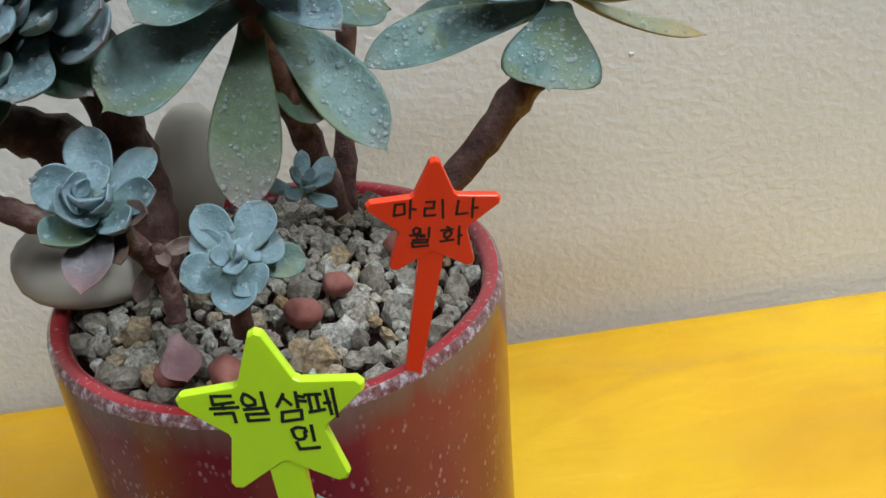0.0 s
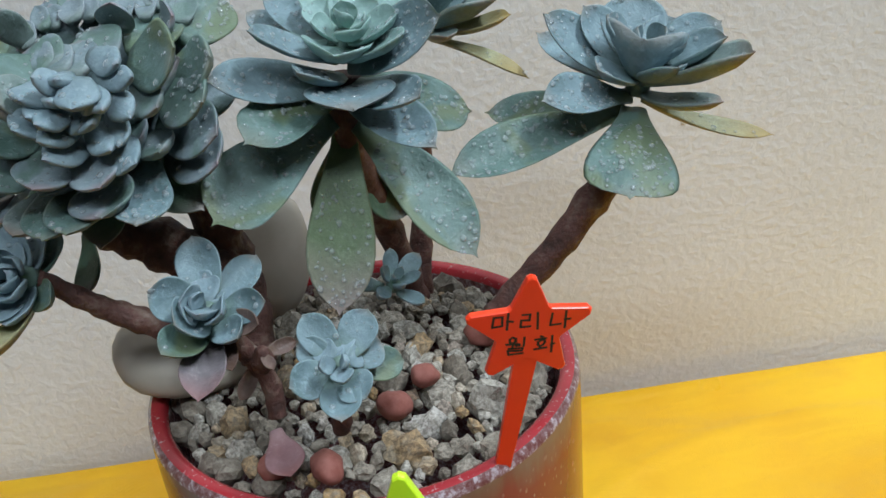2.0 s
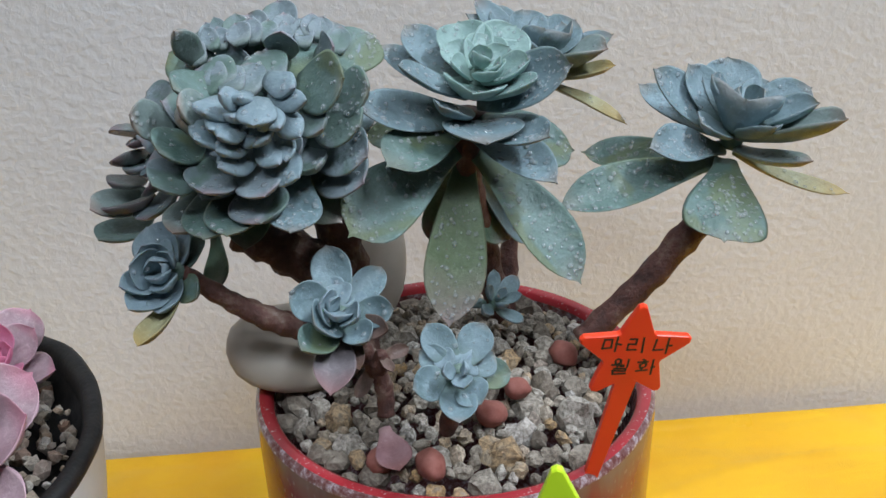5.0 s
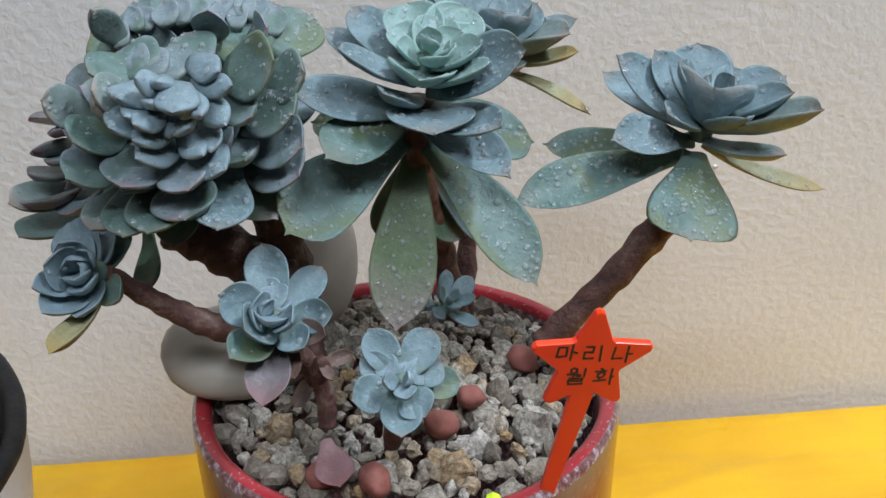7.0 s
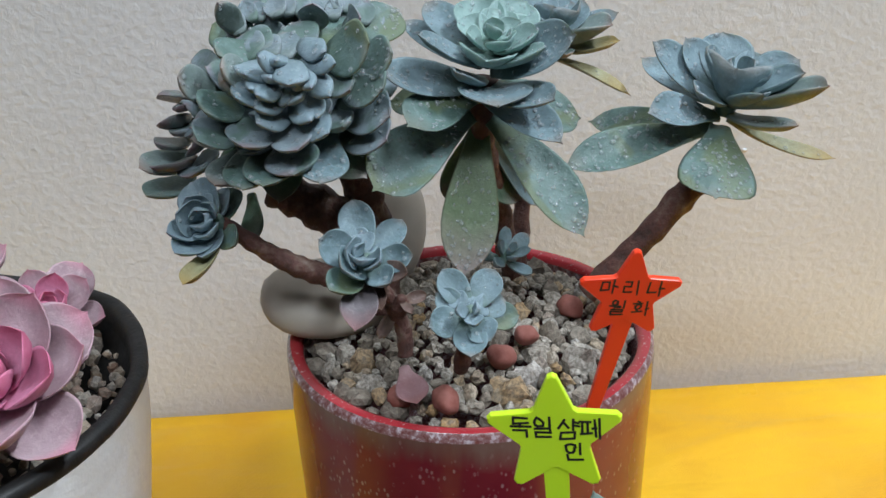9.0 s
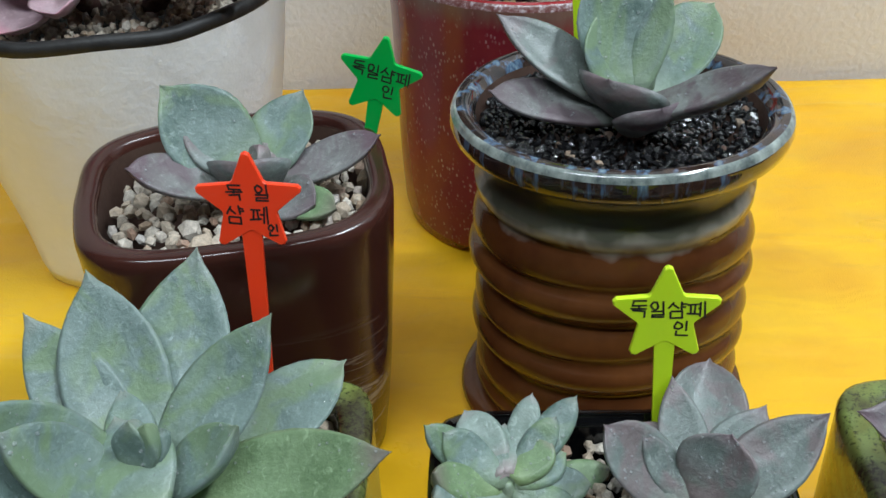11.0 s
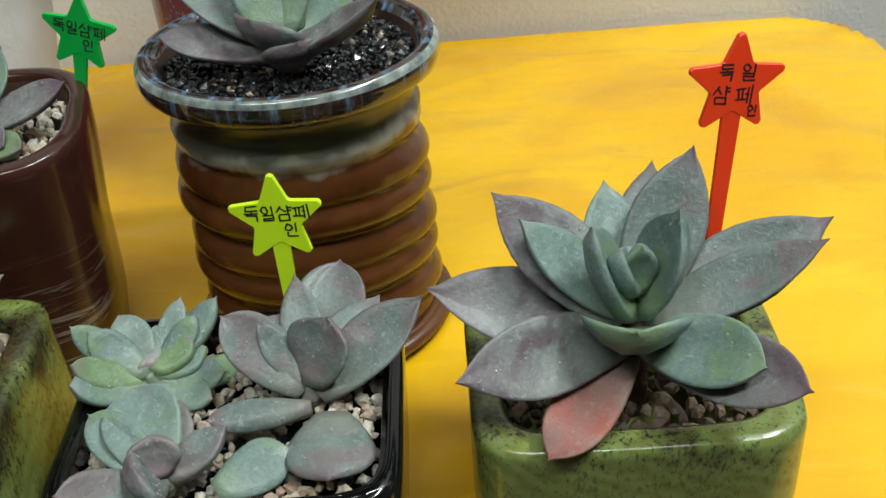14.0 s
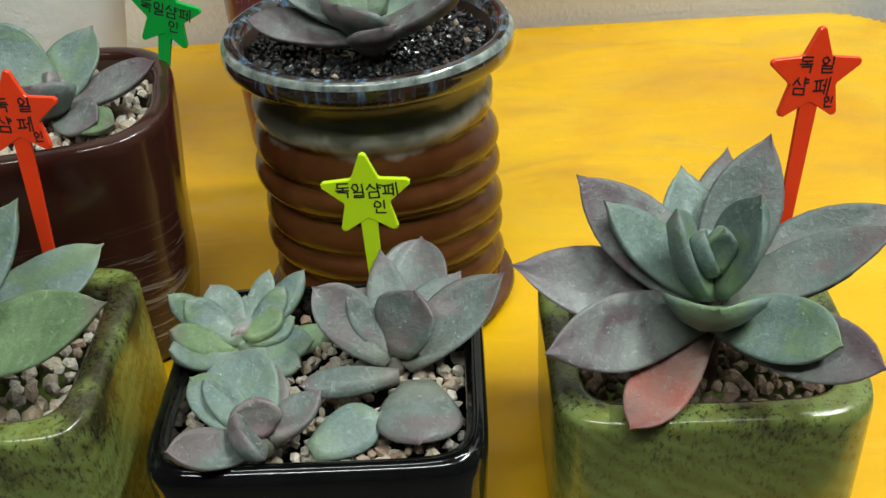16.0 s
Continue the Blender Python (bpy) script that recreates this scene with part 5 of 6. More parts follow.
grow(rosL, mm(-100.9, 262, 165.6), (-0.6, -0.6, 0.35), [
    (3.7, -2, 8, -3.2, -12.1, 14.9, 8, "ovate", "dusk", 1, {}),
    (1.4, -3, 4.9, -3.7, -13.4, 7.7, 8.5, "ovate", "dusk", 1, {}),
    (0.4, -3, -1.7, -6.1, -12.6, 1.6, 7.5, "ovate", "dusk", 1, {}),
    (1, -3, -6.3, -10.5, -16.6, -3.7, 10.5, "ovate", "oldblue", 2, {}),
    (2.3, -6, -5.7, -6.7, -20, -2.4, 7, "ovate", "dusk", 1, dict(face=.3)),
    (-0, -3, -12.4, -9.9, -16.9, -12.2, 12, "round", "green", 2, {}),
    (3.9, -6, 3.8, -0.8, -14.7, 5.2, 6.5, "ovate", "grey", 1, {}),
    (5.4, -8, 6.7, 3.9, -14.6, 12.7, 7, "ovate", "grey", 1, {}),
    (4.9, -9, 6.4, 4.4, -16.8, 4.8, 6, "ovate", "grey", 1, {}),
    (5.7, -8, 0.2, 4, -16.8, 1, 9, "ovate", "dusk", 1, {}),
], 401, 0.08, 0.12, 2.2, 0.5)
grow(rosL, mm(-100.9, 262, 165.6), (-0.6, -0.6, 0.35), [
    (6, -7, 7.7, 7.6, -12.5, 13.3, 6, "ovate", "grey", 1, {}),
    (7.3, -6, -3.7, 3, -19.1, -6.2, 13, "round", "grey", 2, {}),
    (11.1, -6, -5.4, 11.3, -19.8, -7.8, 13, "round", "grey", 2, {}),
    (17.3, -8, -17.1, 17.7, -22.4, -26.1, 8.5, "spoon", "old", 1, dict(face=1)),
    (5.4, -4, 11.6, 1.1, -14.1, 11.5, 7, "ovate", "dusk", 1, {}),
], 432, 0.08, 0.12, 2.2, 0.5)

rosE = heart(big, mm(-89.9, 224, 154.5), (-0.3, -0.72, 0.62), 0.003, LEAF_BLUE)
# outer leaves are pale too: lighter colour standing in for light that misses them
grow(rosE, mm(-89.9, 224, 154.5), (-0.3, -0.72, 0.62), [
    (-0.2, 2.7, -0.2, -6, 10.8, 6.8, 11.7, "round", "pale", 2, {}),
    (-0.3, 0.2, -0.3, -6.7, -7.9, 6.2, 9.9, "round", "pale", 2, {}),
    (0.5, 3.2, -0.7, -0.4, 13.8, 2.7, 9.9, "round", "pale", 2, {}),
    (-0.1, 0.8, -1.4, -8.9, -10.9, 2.9, 7.2, "ovate", "pale", 1, dict(face=.4)),
    (0.4, 1.3, -2.4, -7, -14.2, -1.4, 9, "ovate", "pale", 1, dict(face=.7)),
    (0.7, 0.4, -2.1, -1, -12.6, -3.7, 8.1, "ovate", "pale", 1, dict(face=.6)),
    (1.8, 3.3, -4.4, -3.8, -24.4, -4.6, 6.3, "spoon", "yellow", 1, dict(arch=.1, cup=.4)),
    (1.6, 4.5, -1.8, 4.2, 15.6, 2.7, 8.1, "round", "green", 1, {}),
    (2.1, 1.3, -2.6, 6.9, -7.6, -3.1, 7.2, "round", "green", 1, {}),
    (-0.8, -0.4, 1.5, -4.6, -2.5, 8.5, 8.1, "round", "pale", 1, {}),
], 161, 0.12, 0.25, 1.5, 0.8)
grow(rosE, mm(-89.9, 224, 154.5), (-0.3, -0.72, 0.62), [
    (-0.7, 1.6, 0.6, -3.6, 8.7, 3.3, 7.2, "round", "pale", 1, {}),
    (0.1, -1.8, 0.1, 0.3, -10, 0.8, 7.2, "round", "pale", 1, {}),
    (-0.8, -1.9, 1.9, -2.5, -6, 6.2, 6.3, "round", "pale", 1, {}),
    (0.1, -1.6, 2.1, 1.5, -4.7, 7.3, 5.4, "round", "pale", 1, {}),
    (-0.6, -2.4, 1.1, -1.4, -8.4, 2.7, 6.3, "round", "pale", 1, {}),
    (-0.5, -2.9, 2.3, -0.1, -6.2, 4.8, 4.5, "round", "pale", 0, {}),
], 192, 0.12, 0.25, 1.5, 0.8)

rosF = heart(big, mm(-50.6, 212, 147.5), (0.0, -0.6, 0.8), 0.003, LEAF_BLUE)
grow(rosF, mm(-50.6, 212, 147.5), (0, -0.6, 0.8), [
    (-0.3, 2.5, -0.4, -2.9, 14.1, 10.6, 9.5, "round", "blue", 3, {}),
    (1.1, 2.5, -1, 9.9, 13.7, 4.2, 7.7, "round", "blue", 2, {}),
    (-1.4, 1, -0.5, -11.2, -0.5, 6.6, 9.5, "round", "blue", 3, {}),
    (-0.8, -0.3, -1, -5.6, -8.5, 2.7, 10.3, "round", "blue", 3, dict(face=.5)),
    (-0.9, 1.4, -3.7, -8.5, -12.6, -1.3, 9, "round", "green", 3, {}),
    (-0.2, 3.1, -6.8, -2.9, -16.6, -10.8, 9.5, "spoon", "mauve", 1, dict(arch=-.03)),
    (1.6, 1.2, -1.8, 12.2, -3.2, 2.2, 7.7, "round", "blue", 2, {}),
    (0.8, 0.8, -3, 6, -9.1, -2.1, 7.7, "round", "blue", 2, dict(face=.3)),
    (-0.7, 1.6, 0.5, -4.1, 9.6, 3.3, 8.6, "round", "pale", 1, {}),
    (0.7, 1.7, 0.2, 3.8, 9.2, 0.9, 6.9, "round", "pale", 1, {}),
], 171, 0.1, 0.24, 1.6, 0.7)
grow(rosF, mm(-50.6, 212, 147.5), (0, -0.6, 0.8), [
    (-0.8, -1.1, 1.2, -4.2, -5.4, 5.9, 8.6, "round", "pale", 1, {}),
    (0.7, -1.5, 0.7, 3.9, -8.4, 3.8, 6.9, "round", "pale", 1, {}),
    (-0.2, 1, 1.6, -0.8, 6.6, 4.2, 6.9, "round", "pale", 1, {}),
    (-0.2, -2.3, 1.5, -0.7, -7.9, 3.9, 6.9, "round", "pale", 0, {}),
    (0.2, 0.6, 1.5, 0.8, 5.7, 1, 5.2, "round", "pale", 0, {}),
    (-0.6, -2.3, 2.9, -1.9, -4.7, 6.1, 4.3, "round", "pale", 0, {}),
    (1.2, 1.7, -3.6, 10.6, -8.3, -0.1, 6, "ovate", "dry", 0, {}),
    (0.5, 2, -5.4, 3.5, -9, -9.7, 5.2, "ovate", "dry", 0, {}),
], 202, 0.1, 0.24, 1.6, 0.7)
dry = heart(big, mm(*(-42.3, 214.0, 133.9)), (0.2, -0.3, 0.9), 0.0028, STEM, "dry_tuft")
spiral(dry, mm(*(-42.3, 214.0, 133.9)), (0.25, -0.55, 0.5), 4, 0.0080, 0.0060, -35, 35, 0.42, LEAF_DRY, 178, "ovate", 0.15, 0.4, 0.08)
rosG = heart(big, mm(-25.2, 200, 137.9), (0.02, -0.66, 0.74), 0.0028, LEAF_BLUE)
grow(rosG, mm(-25.2, 200, 137.9), (0.02, -0.66, 0.74), [
    (-0.9, 2.2, -0.2, -6.4, 7.6, 8.3, 7.8, "ovate", "blue", 2, {}),
    (0.9, 2.3, -0.3, 7, 8.2, 7, 8.2, "round", "blue", 2, {}),
    (-1.5, 1.9, -0.6, -8.4, 4.5, 3.2, 6.6, "ovate", "blue", 2, {}),
    (1.6, 2, -1.3, 9.1, 5.3, -0.3, 7.4, "round", "blue", 2, {}),
    (-1.6, 1.1, -2.1, -10.5, -3.8, -1.5, 8.2, "round", "blue", 3, {}),
    (-0.2, 0.3, -2.9, -0.9, -10.2, -6.7, 8.6, "ovate", "blue", 3, {}),
    (0.7, 0.4, -2.7, 4.4, -6.6, -4.7, 8.2, "round", "blue", 3, {}),
    (1.6, 3.2, -3.4, 12.9, 6.9, -6.1, 7.4, "round", "green", 2, {}),
    (0.4, 1.6, 0.7, 1.7, 7.1, 3.2, 4.9, "ovate", "pale", 0, {}),
    (-1.1, 1.3, 0.6, -4.4, 4.9, 2.2, 5.3, "ovate", "pale", 0, {}),
], 181, 0.06, 0.2, 1.7, 0.7)
grow(rosG, mm(-25.2, 200, 137.9), (0.02, -0.66, 0.74), [
    (1.3, 0.5, 0.3, 4.4, 3.2, -0.8, 4.9, "ovate", "pale", 0, {}),
    (-1.1, -1.9, 1.5, -3.7, -4.7, 3.2, 4.1, "ovate", "pale", 0, {}),
    (0.2, -2.4, 0.5, 0.7, -6.6, -0, 4.9, "ovate", "pale", 0, {}),
    (-0.2, 0.4, 1.2, -0.7, 3.6, 0.7, 3.7, "ovate", "pale", 0, {}),
    (0.7, -2.8, 2.3, 1.5, -4.5, 3.4, 3.3, "ovate", "pale", 0, {}),
], 212, 0.06, 0.2, 1.7, 0.7)
rosH = heart(big, mm(*(-12.5, 235.0, 134.7)), (0.1, -0.5, 0.8), 0.0018, LEAF_BLUE)
spiral(rosH, mm(*(-12.5, 235.0, 134.7)), (0.3, -0.5, 0.7), 10, 0.0090, 0.004, 5, 75, 0.5, LEAF_BLUE, 191, "round", 0.08, 0.2, 0.22)
water_drops(big, 1.3)

fallen = tagged(empty("fallen_leaf", mm(-41, 206, 110)), "fallen withered pink leaf lying on the gravel", "leaf")
leaf(fallen, mm(-42.5, 211, 115.5), mm(-39.5, 199.5, 111.5), (0, -0.4, 0.9), 0.0088, 0.0016, 0.02, 0.15, "spoon", LEAF_FADED, 7.7)


# ---- single rosettes in the small pots ----
def potted(label, at, ground):
    plant = tagged(empty("succulent", (at[0], at[1], ground)), label, "succulent")
    v, f = tube([Vector((at[0], at[1], ground - 0.004)), Vector((at[0], at[1], (ground + at[2]) / 2)), Vector(at)], [0.004, 0.0038, 0.0035], 10, 0.1)
    mesh_object("stem", v, f, STEM, plant)
    return plant


fl = potted("large sage-green rosette succulent with broad powdery leaves", mm(-113.7, -2, 75.2), 0.055)
core = heart(fl, mm(-113.7, -2, 75.2), (0, -0.15, 1), 0.004, LEAF_SAGE)
grow(core, mm(-113.7, -2, 75.2), (0, -0.15, 1), [
    (-0.5, 1.4, 0.2, -15.8, 34.9, 34.3, 24, "acute", "sage", 14, dict(face=.7)),
    (0.2, 1.5, 0.2, 7.3, 42.7, 34.6, 25, "acute", "sage", 16, dict(face=.7)),
    (1, 1.1, 0.2, 26.6, 24, 30.1, 19, "acute", "sage", 12, dict(face=.5)),
    (1.3, 1.7, -2.7, 39.1, 38.3, 5.2, 20, "ovate", "sage", 14, dict(face=.7)),
    (1.7, 0.5, -3.4, 52.8, -1.5, 14.6, 21, "acute", "moss", 16, dict(face=.8)),
    (0.7, -0.7, -5.5, 15, -30.9, 1.8, 24, "round", "sage", 10, dict(face=.6)),
    (-0.7, -0.5, -5.1, -13.5, -27.5, 11.7, 18, "round", "sage", 10, dict(face=.5)),
    (-1, 0.1, -2.5, -27.2, -13.1, 35.7, 23, "acute", "sage", 12, dict(face=.7)),
    (-1, 1.4, -1.8, -28.3, 26.8, 28.7, 19, "acute", "sage", 8, dict(face=.7)),
    (-0.9, -0.4, 0.5, -19.3, -12.3, 30.5, 17, "acute", "sage", 12, dict(face=.4)),
], 201, 0.07, 0.14, 5.4, 0.5)
grow(core, mm(-113.7, -2, 75.2), (0, -0.15, 1), [
    (0.1, 1.4, 1.9, 1.7, 33.6, 22.3, 16, "acute", "sage", 6, dict(face=.4)),
    (3.7, -12, 7.4, -5.7, 8.7, 15.1, 20, "acute", "sage", 4, dict(face=.8, cup=.05)),
    (1.4, 0.1, 1.2, 21.9, 1.8, 18.9, 14, "acute", "sage", 8, dict(face=.1)),
    (-0.8, 1.1, 2.7, -14.8, 24.6, 15.6, 13, "acute", "sage", 4, {}),
    (0.1, 1.3, 3.5, 0.9, 25.1, 11.5, 11, "acute", "sage", 3, {}),
    (-0.6, 0.9, 4.8, -7.1, 18.5, 14.5, 11, "acute", "sage", 2, {}),
    (0.5, -0.8, 7.7, 4.1, -0.5, 21.4, 8, "acute", "sage", 1, {}),
    (0.1, -0.8, 7.7, 0.7, -0, 21.9, 9, "acute", "sage", 1, dict(face=0)),
    (0.8, -0.5, 7.5, 6.1, 1.8, 18.2, 7, "acute", "sage", 1, {}),
], 232, 0.07, 0.14, 5.4, 0.5)
water_drops(fl, 0.8)

bk = tagged(empty("succulent", (-0.0125, 0.008, 0.048)), "cluster of small dusky green and mauve rosettes", "succulent")
c1 = heart(bk, mm(-37, 20, 55), (-0.05, -0.3, 0.95), 0.003, LEAF_SAGE)
c2 = heart(bk, mm(6.5, 12, 53.9), (0.02, -0.15, 1), 0.003, LEAF_DUSK)
c3 = heart(bk, mm(-25.4, -20, 57.2), (0, -0.25, 1), 0.003, LEAF_DUSK)
grow(c1, mm(-37, 20, 55), (-0.05, -0.3, 0.95), [
    (-1.2, 0.9, -0.7, -19.3, 4.6, 15.4, 9, "ovate", "sage", 10, dict(face=.6)),
    (-1.2, 0.7, 0.3, -14.9, 4.4, 13.2, 10.5, "ovate", "sage", 8, dict(face=.2)),
    (-0.9, 1.3, 0.9, -10.1, 15.4, 10.1, 12, "ovate", "pinksage", 8, {}),
    (0.5, 1.5, 0.9, 6.7, 20, 11.4, 8, "ovate", "pinksage", 6, {}),
    (1.2, 1.4, -0.1, 17.4, 17.6, 12.6, 9, "ovate", "sage", 8, dict(face=.4)),
    (-1.1, 0.3, -1.8, -17, -7.1, 11.9, 9, "ovate", "moss", 8, dict(face=.3)),
    (-1.1, -0, -2, -16.9, -11.5, 8.7, 11.5, "ovate", "sage", 8, dict(face=.5)),
    (1.3, 1, 0.8, 10.9, 8.5, 6.6, 9.5, "ovate", "moss", 5, dict(face=0)),
    (1.6, 1.1, -0.5, 14.4, 7.7, 3, 9.5, "ovate", "sage", 5, dict(face=0)),
    (1.8, 1.5, -3, 26.3, 10.5, -5, 9, "ovate", "moss", 6, {}),
], 221, 0.1, 0.12, 6.4, 0.5)
grow(c1, mm(-37, 20, 55), (-0.05, -0.3, 0.95), [
    (1.9, 0.6, -1.8, 20.1, 1.1, -0.7, 10, "ovate", "sage", 6, dict(face=.5)),
    (-1.1, 0.2, -3.1, -11.6, -7.5, 2.5, 7, "ovate", "sage", 5, dict(face=.4)),
    (1.8, -0, -2.2, 16.8, -5.6, -4.4, 10, "ovate", "sage", 5, {}),
    (-0.1, 1.1, 2.4, -0.3, 14.8, 6.1, 7, "ovate", "pinksage", 3, {}),
    (-0.9, 1, 2.2, -4.4, 8.3, 3.5, 8, "ovate", "pinksage", 2, {}),
    (1.1, 1.4, 0.1, 12.1, 12.5, 10.6, 8, "ovate", "sage", 3, {}),
], 252, 0.1, 0.12, 6.4, 0.5)
grow(c2, mm(6.5, 12, 53.9), (0.02, -0.15, 1), [
    (0.3, 1.8, -0.3, 7.6, 36.9, 15.5, 20, "round", "dusk", 34, dict(face=.9, cup=.22)),
    (-0.2, 1.5, 0.1, -3.9, 25.8, 19.4, 12, "acute", "dusk", 10, dict(face=.2)),
    (-1.3, 0.7, 0.2, -21.7, 9.3, 19.4, 16, "ovate", "dusk", 24, dict(face=.6)),
    (-0.9, 1.4, 0.7, -13.5, 20.1, 9.6, 15, "round", "pinkdusk", 14, dict(face=.7)),
    (0.6, 0.6, 1.6, 6.6, 6.7, 18.8, 19, "round", "dusk", 14, dict(face=0)),
    (1.4, 1, -1.1, 31, 15.2, 17, 17, "acute", "dusk", 30, dict(face=.5)),
    (1, 1.5, -1.2, 18.9, 23.1, 12.4, 16, "acute", "dusk", 10, dict(face=.7)),
    (-1, 0.9, 0.3, -13, 10.3, 16.6, 9, "acute", "dusk", 6, {}),
], 231, 0.06, 0.18, 5.8, 0.5)
grow(c3, mm(-25.4, -20, 57.2), (0, -0.25, 1), [
    (-0.7, 1.8, -0.4, -10.8, 24.3, 8.5, 20, "round", "sage", 24, dict(face=.8)),
    (-0.2, 0.4, 1.7, -1.2, 3, 11.6, 13, "ovate", "pinkdusk", 6, dict(face=.1)),
    (-0.5, 0, -1.3, -4.2, -4.6, 9.3, 17, "round", "dusk", 12, dict(face=0, cup=.1)),
    (1.4, 1.2, -0.3, 14.7, 10.9, 5.9, 10, "acute", "dusk", 10, dict(face=.1)),
    (0.1, 2, -0.5, 1.4, 22.4, 5.1, 10, "acute", "pinkdusk", 6, {}),
    (-1.3, -0.1, -2, -19.8, -12.4, 10, 11, "ovate", "dusk", 14, {}),
    (-1.3, 1.6, -1.4, -20.6, 17.4, 6.6, 12, "round", "sage", 8, dict(face=.7)),
    (0.7, 1.7, -0.1, 5.3, 12.9, -0.7, 10, "acute", "pinkdusk", 4, {}),
], 241, 0.06, 0.2, 5.8, 0.5)
leaf(c2, mm(13, 2, 54), mm(13.5, -20.5, 54), (0.05, -0.25, 1), 0.0225, 0.0045, -0.03, -0.06, "round", LEAF_DUSK, 611, 14, "broad flat round leaf")
leaf(c2, mm(8, 2, 57), mm(-18.5, -1, 57.5), (0.1, -0.6, 1), 0.0088, 0.006, 0.03, 0.05, "round", LEAF_DUSK, 612, 14)
leaf(c2, mm(-14, -19, 51), mm(3.5, -9, 54.5), (0.1, -0.5, 1), 0.0135, 0.004, 0.0, 0.02, "round", LEAF_SAGE, 613, 12)
water_drops(bk, 0.8)

gr = potted("large dusky grey-green rosette with purple-tinged leaf tips", mm(90.3, 10, 73.2), 0.0465)
core = heart(gr, mm(90.3, 10, 73.2), (0, -0.15, 1), 0.004, LEAF_DUSK)
grow(core, mm(90.3, 10, 73.2), (0, -0.15, 1), [
    (-1.3, 0.9, 0.1, -33.5, 18.7, 27.2, 21, "acute", "purple", 30, dict(face=.8)),
    (-1.7, 0.8, -3.6, -51.5, 7.3, 7.4, 21, "acute", "purple", 26, dict(face=1.3)),
    (-1.6, -0.1, -4.7, -45.2, -23.8, 2.9, 20, "acute", "purple", 26, dict(face=1.8)),
    (-0.2, 1.4, 1.1, -3.8, 29.5, 22, 18, "acute", "sage", 10, {}),
    (0.4, 1.6, 0, 9.8, 35.4, 23.5, 17, "acute", "dusk", 10, {}),
    (0.7, 1.1, 0.3, 18, 25.5, 32.9, 20, "acute", "dusk", 12, dict(face=.7)),
    (1.6, 0.7, -2.2, 49.3, 8.9, 19.8, 21, "acute", "dusk", 30, dict(face=.8)),
    (1.6, 0.3, -2.1, 44.5, -2.4, 21.3, 15, "acute", "dusk", 20, dict(face=.6)),
    (1.2, -0.4, -5.6, 32.8, -35.5, 4.1, 19, "ovate", "purple", 12, dict(face=1.3)),
    (1.1, -0.6, -4.4, 24.2, -29.1, 6.3, 19, "ovate", "sage", 16, dict(face=1.2)),
], 251, 0.07, 0.15, 5.4, 0.5)
grow(core, mm(90.3, 10, 73.2), (0, -0.15, 1), [
    (-0.2, -0.7, -3.8, -3.2, -20.4, 11.5, 27, "ovate", "sage", 5, dict(face=0, cup=.2)),
    (-1.1, -0.1, -9.2, -25, -31.8, -15.7, 16, "ovate", "red", 4, dict(face=.5)),
    (-1.3, 0.5, 1.2, -27.2, 10.1, 24.5, 15, "acute", "sage", 14, dict(face=.3)),
    (0.5, -0.2, 2.7, 9, -1.6, 31.7, 18, "acute", "sage", 10, dict(face=0)),
    (-0.7, -0.3, 2.7, -11.4, -3.1, 29.7, 18, "acute", "sage", 6, dict(face=0)),
    (0.1, 0.8, 6.4, 0.9, 19.2, 11.9, 13, "acute", "sage", 2, {}),
    (0.6, 0.7, 6.7, 7, 18, 14.8, 13, "acute", "sage", 2, {}),
    (-0.5, -1.4, 9.6, -4.8, -3.4, 23, 11, "acute", "sage", 1, dict(face=0)),
    (0, -1.5, 9.7, 0.3, -3.8, 23.7, 9, "acute", "sage", 1, dict(face=0)),
    (-0.6, 2, -1.8, -11.6, 34.1, 2.1, 15, "acute", "dusk", 6, {}),
], 282, 0.07, 0.15, 5.4, 0.5)
grow(core, mm(90.3, 10, 73.2), (0, -0.15, 1), [
    (1.2, 1.6, -1.6, 24.7, 25.4, 5.3, 16, "acute", "dusk", 6, {}),
], 313, 0.07, 0.15, 5.4, 0.5)
water_drops(gr, 0.8)

db = potted("grey-green rosette with a pinkish heart in cream gravel", mm(-105, 97, 95.2), 0.086)
core = heart(db, mm(-105, 97, 95.2), (0, -0.15, 1), 0.004, LEAF_DUSK)
grow(core, mm(-105, 97, 95.2), (0, -0.15, 1), [
    (-1.2, 0.5, 0.3, -23.9, 7.1, 25.2, 25, "acute", "sage", 8, dict(face=.8)),
    (0.8, 1.4, 0.1, 12.5, 20.9, 16.7, 19, "acute", "sage", 6, dict(face=.8)),
    (0.1, 1.9, -0.5, 2, 32.8, 8.3, 14, "acute", "dusk", 3, {}),
    (-1.4, -0.3, -2.2, -29.7, -15.5, 12.3, 15, "ovate", "purple", 8, dict(face=.5)),
    (1.7, 0.7, -2.4, 35.3, 5.7, 10, 12.5, "ovate", "purple", 8, dict(face=.5)),
    (0, -0.7, -1.6, 0.4, -10.8, 11, 23, "ovate", "dusk", 4, dict(face=0)),
    (1.5, -0.2, -4.7, 18.1, -11.3, -1.9, 15, "ovate", "purple", 4, {}),
    (1.6, -0.2, -4.8, 24.1, -13.2, -2.3, 12, "round", "moss", 3, {}),
    (-0.9, 1.1, 2, -5.8, 8.2, 7.4, 8, "acute", "pinkdusk", 1, {}),
    (0.7, 1.3, 1.7, 7, 13.7, 7.9, 8, "acute", "pinkdusk", 1, {}),
], 261, 0.06, 0.17, 5, 0.5)
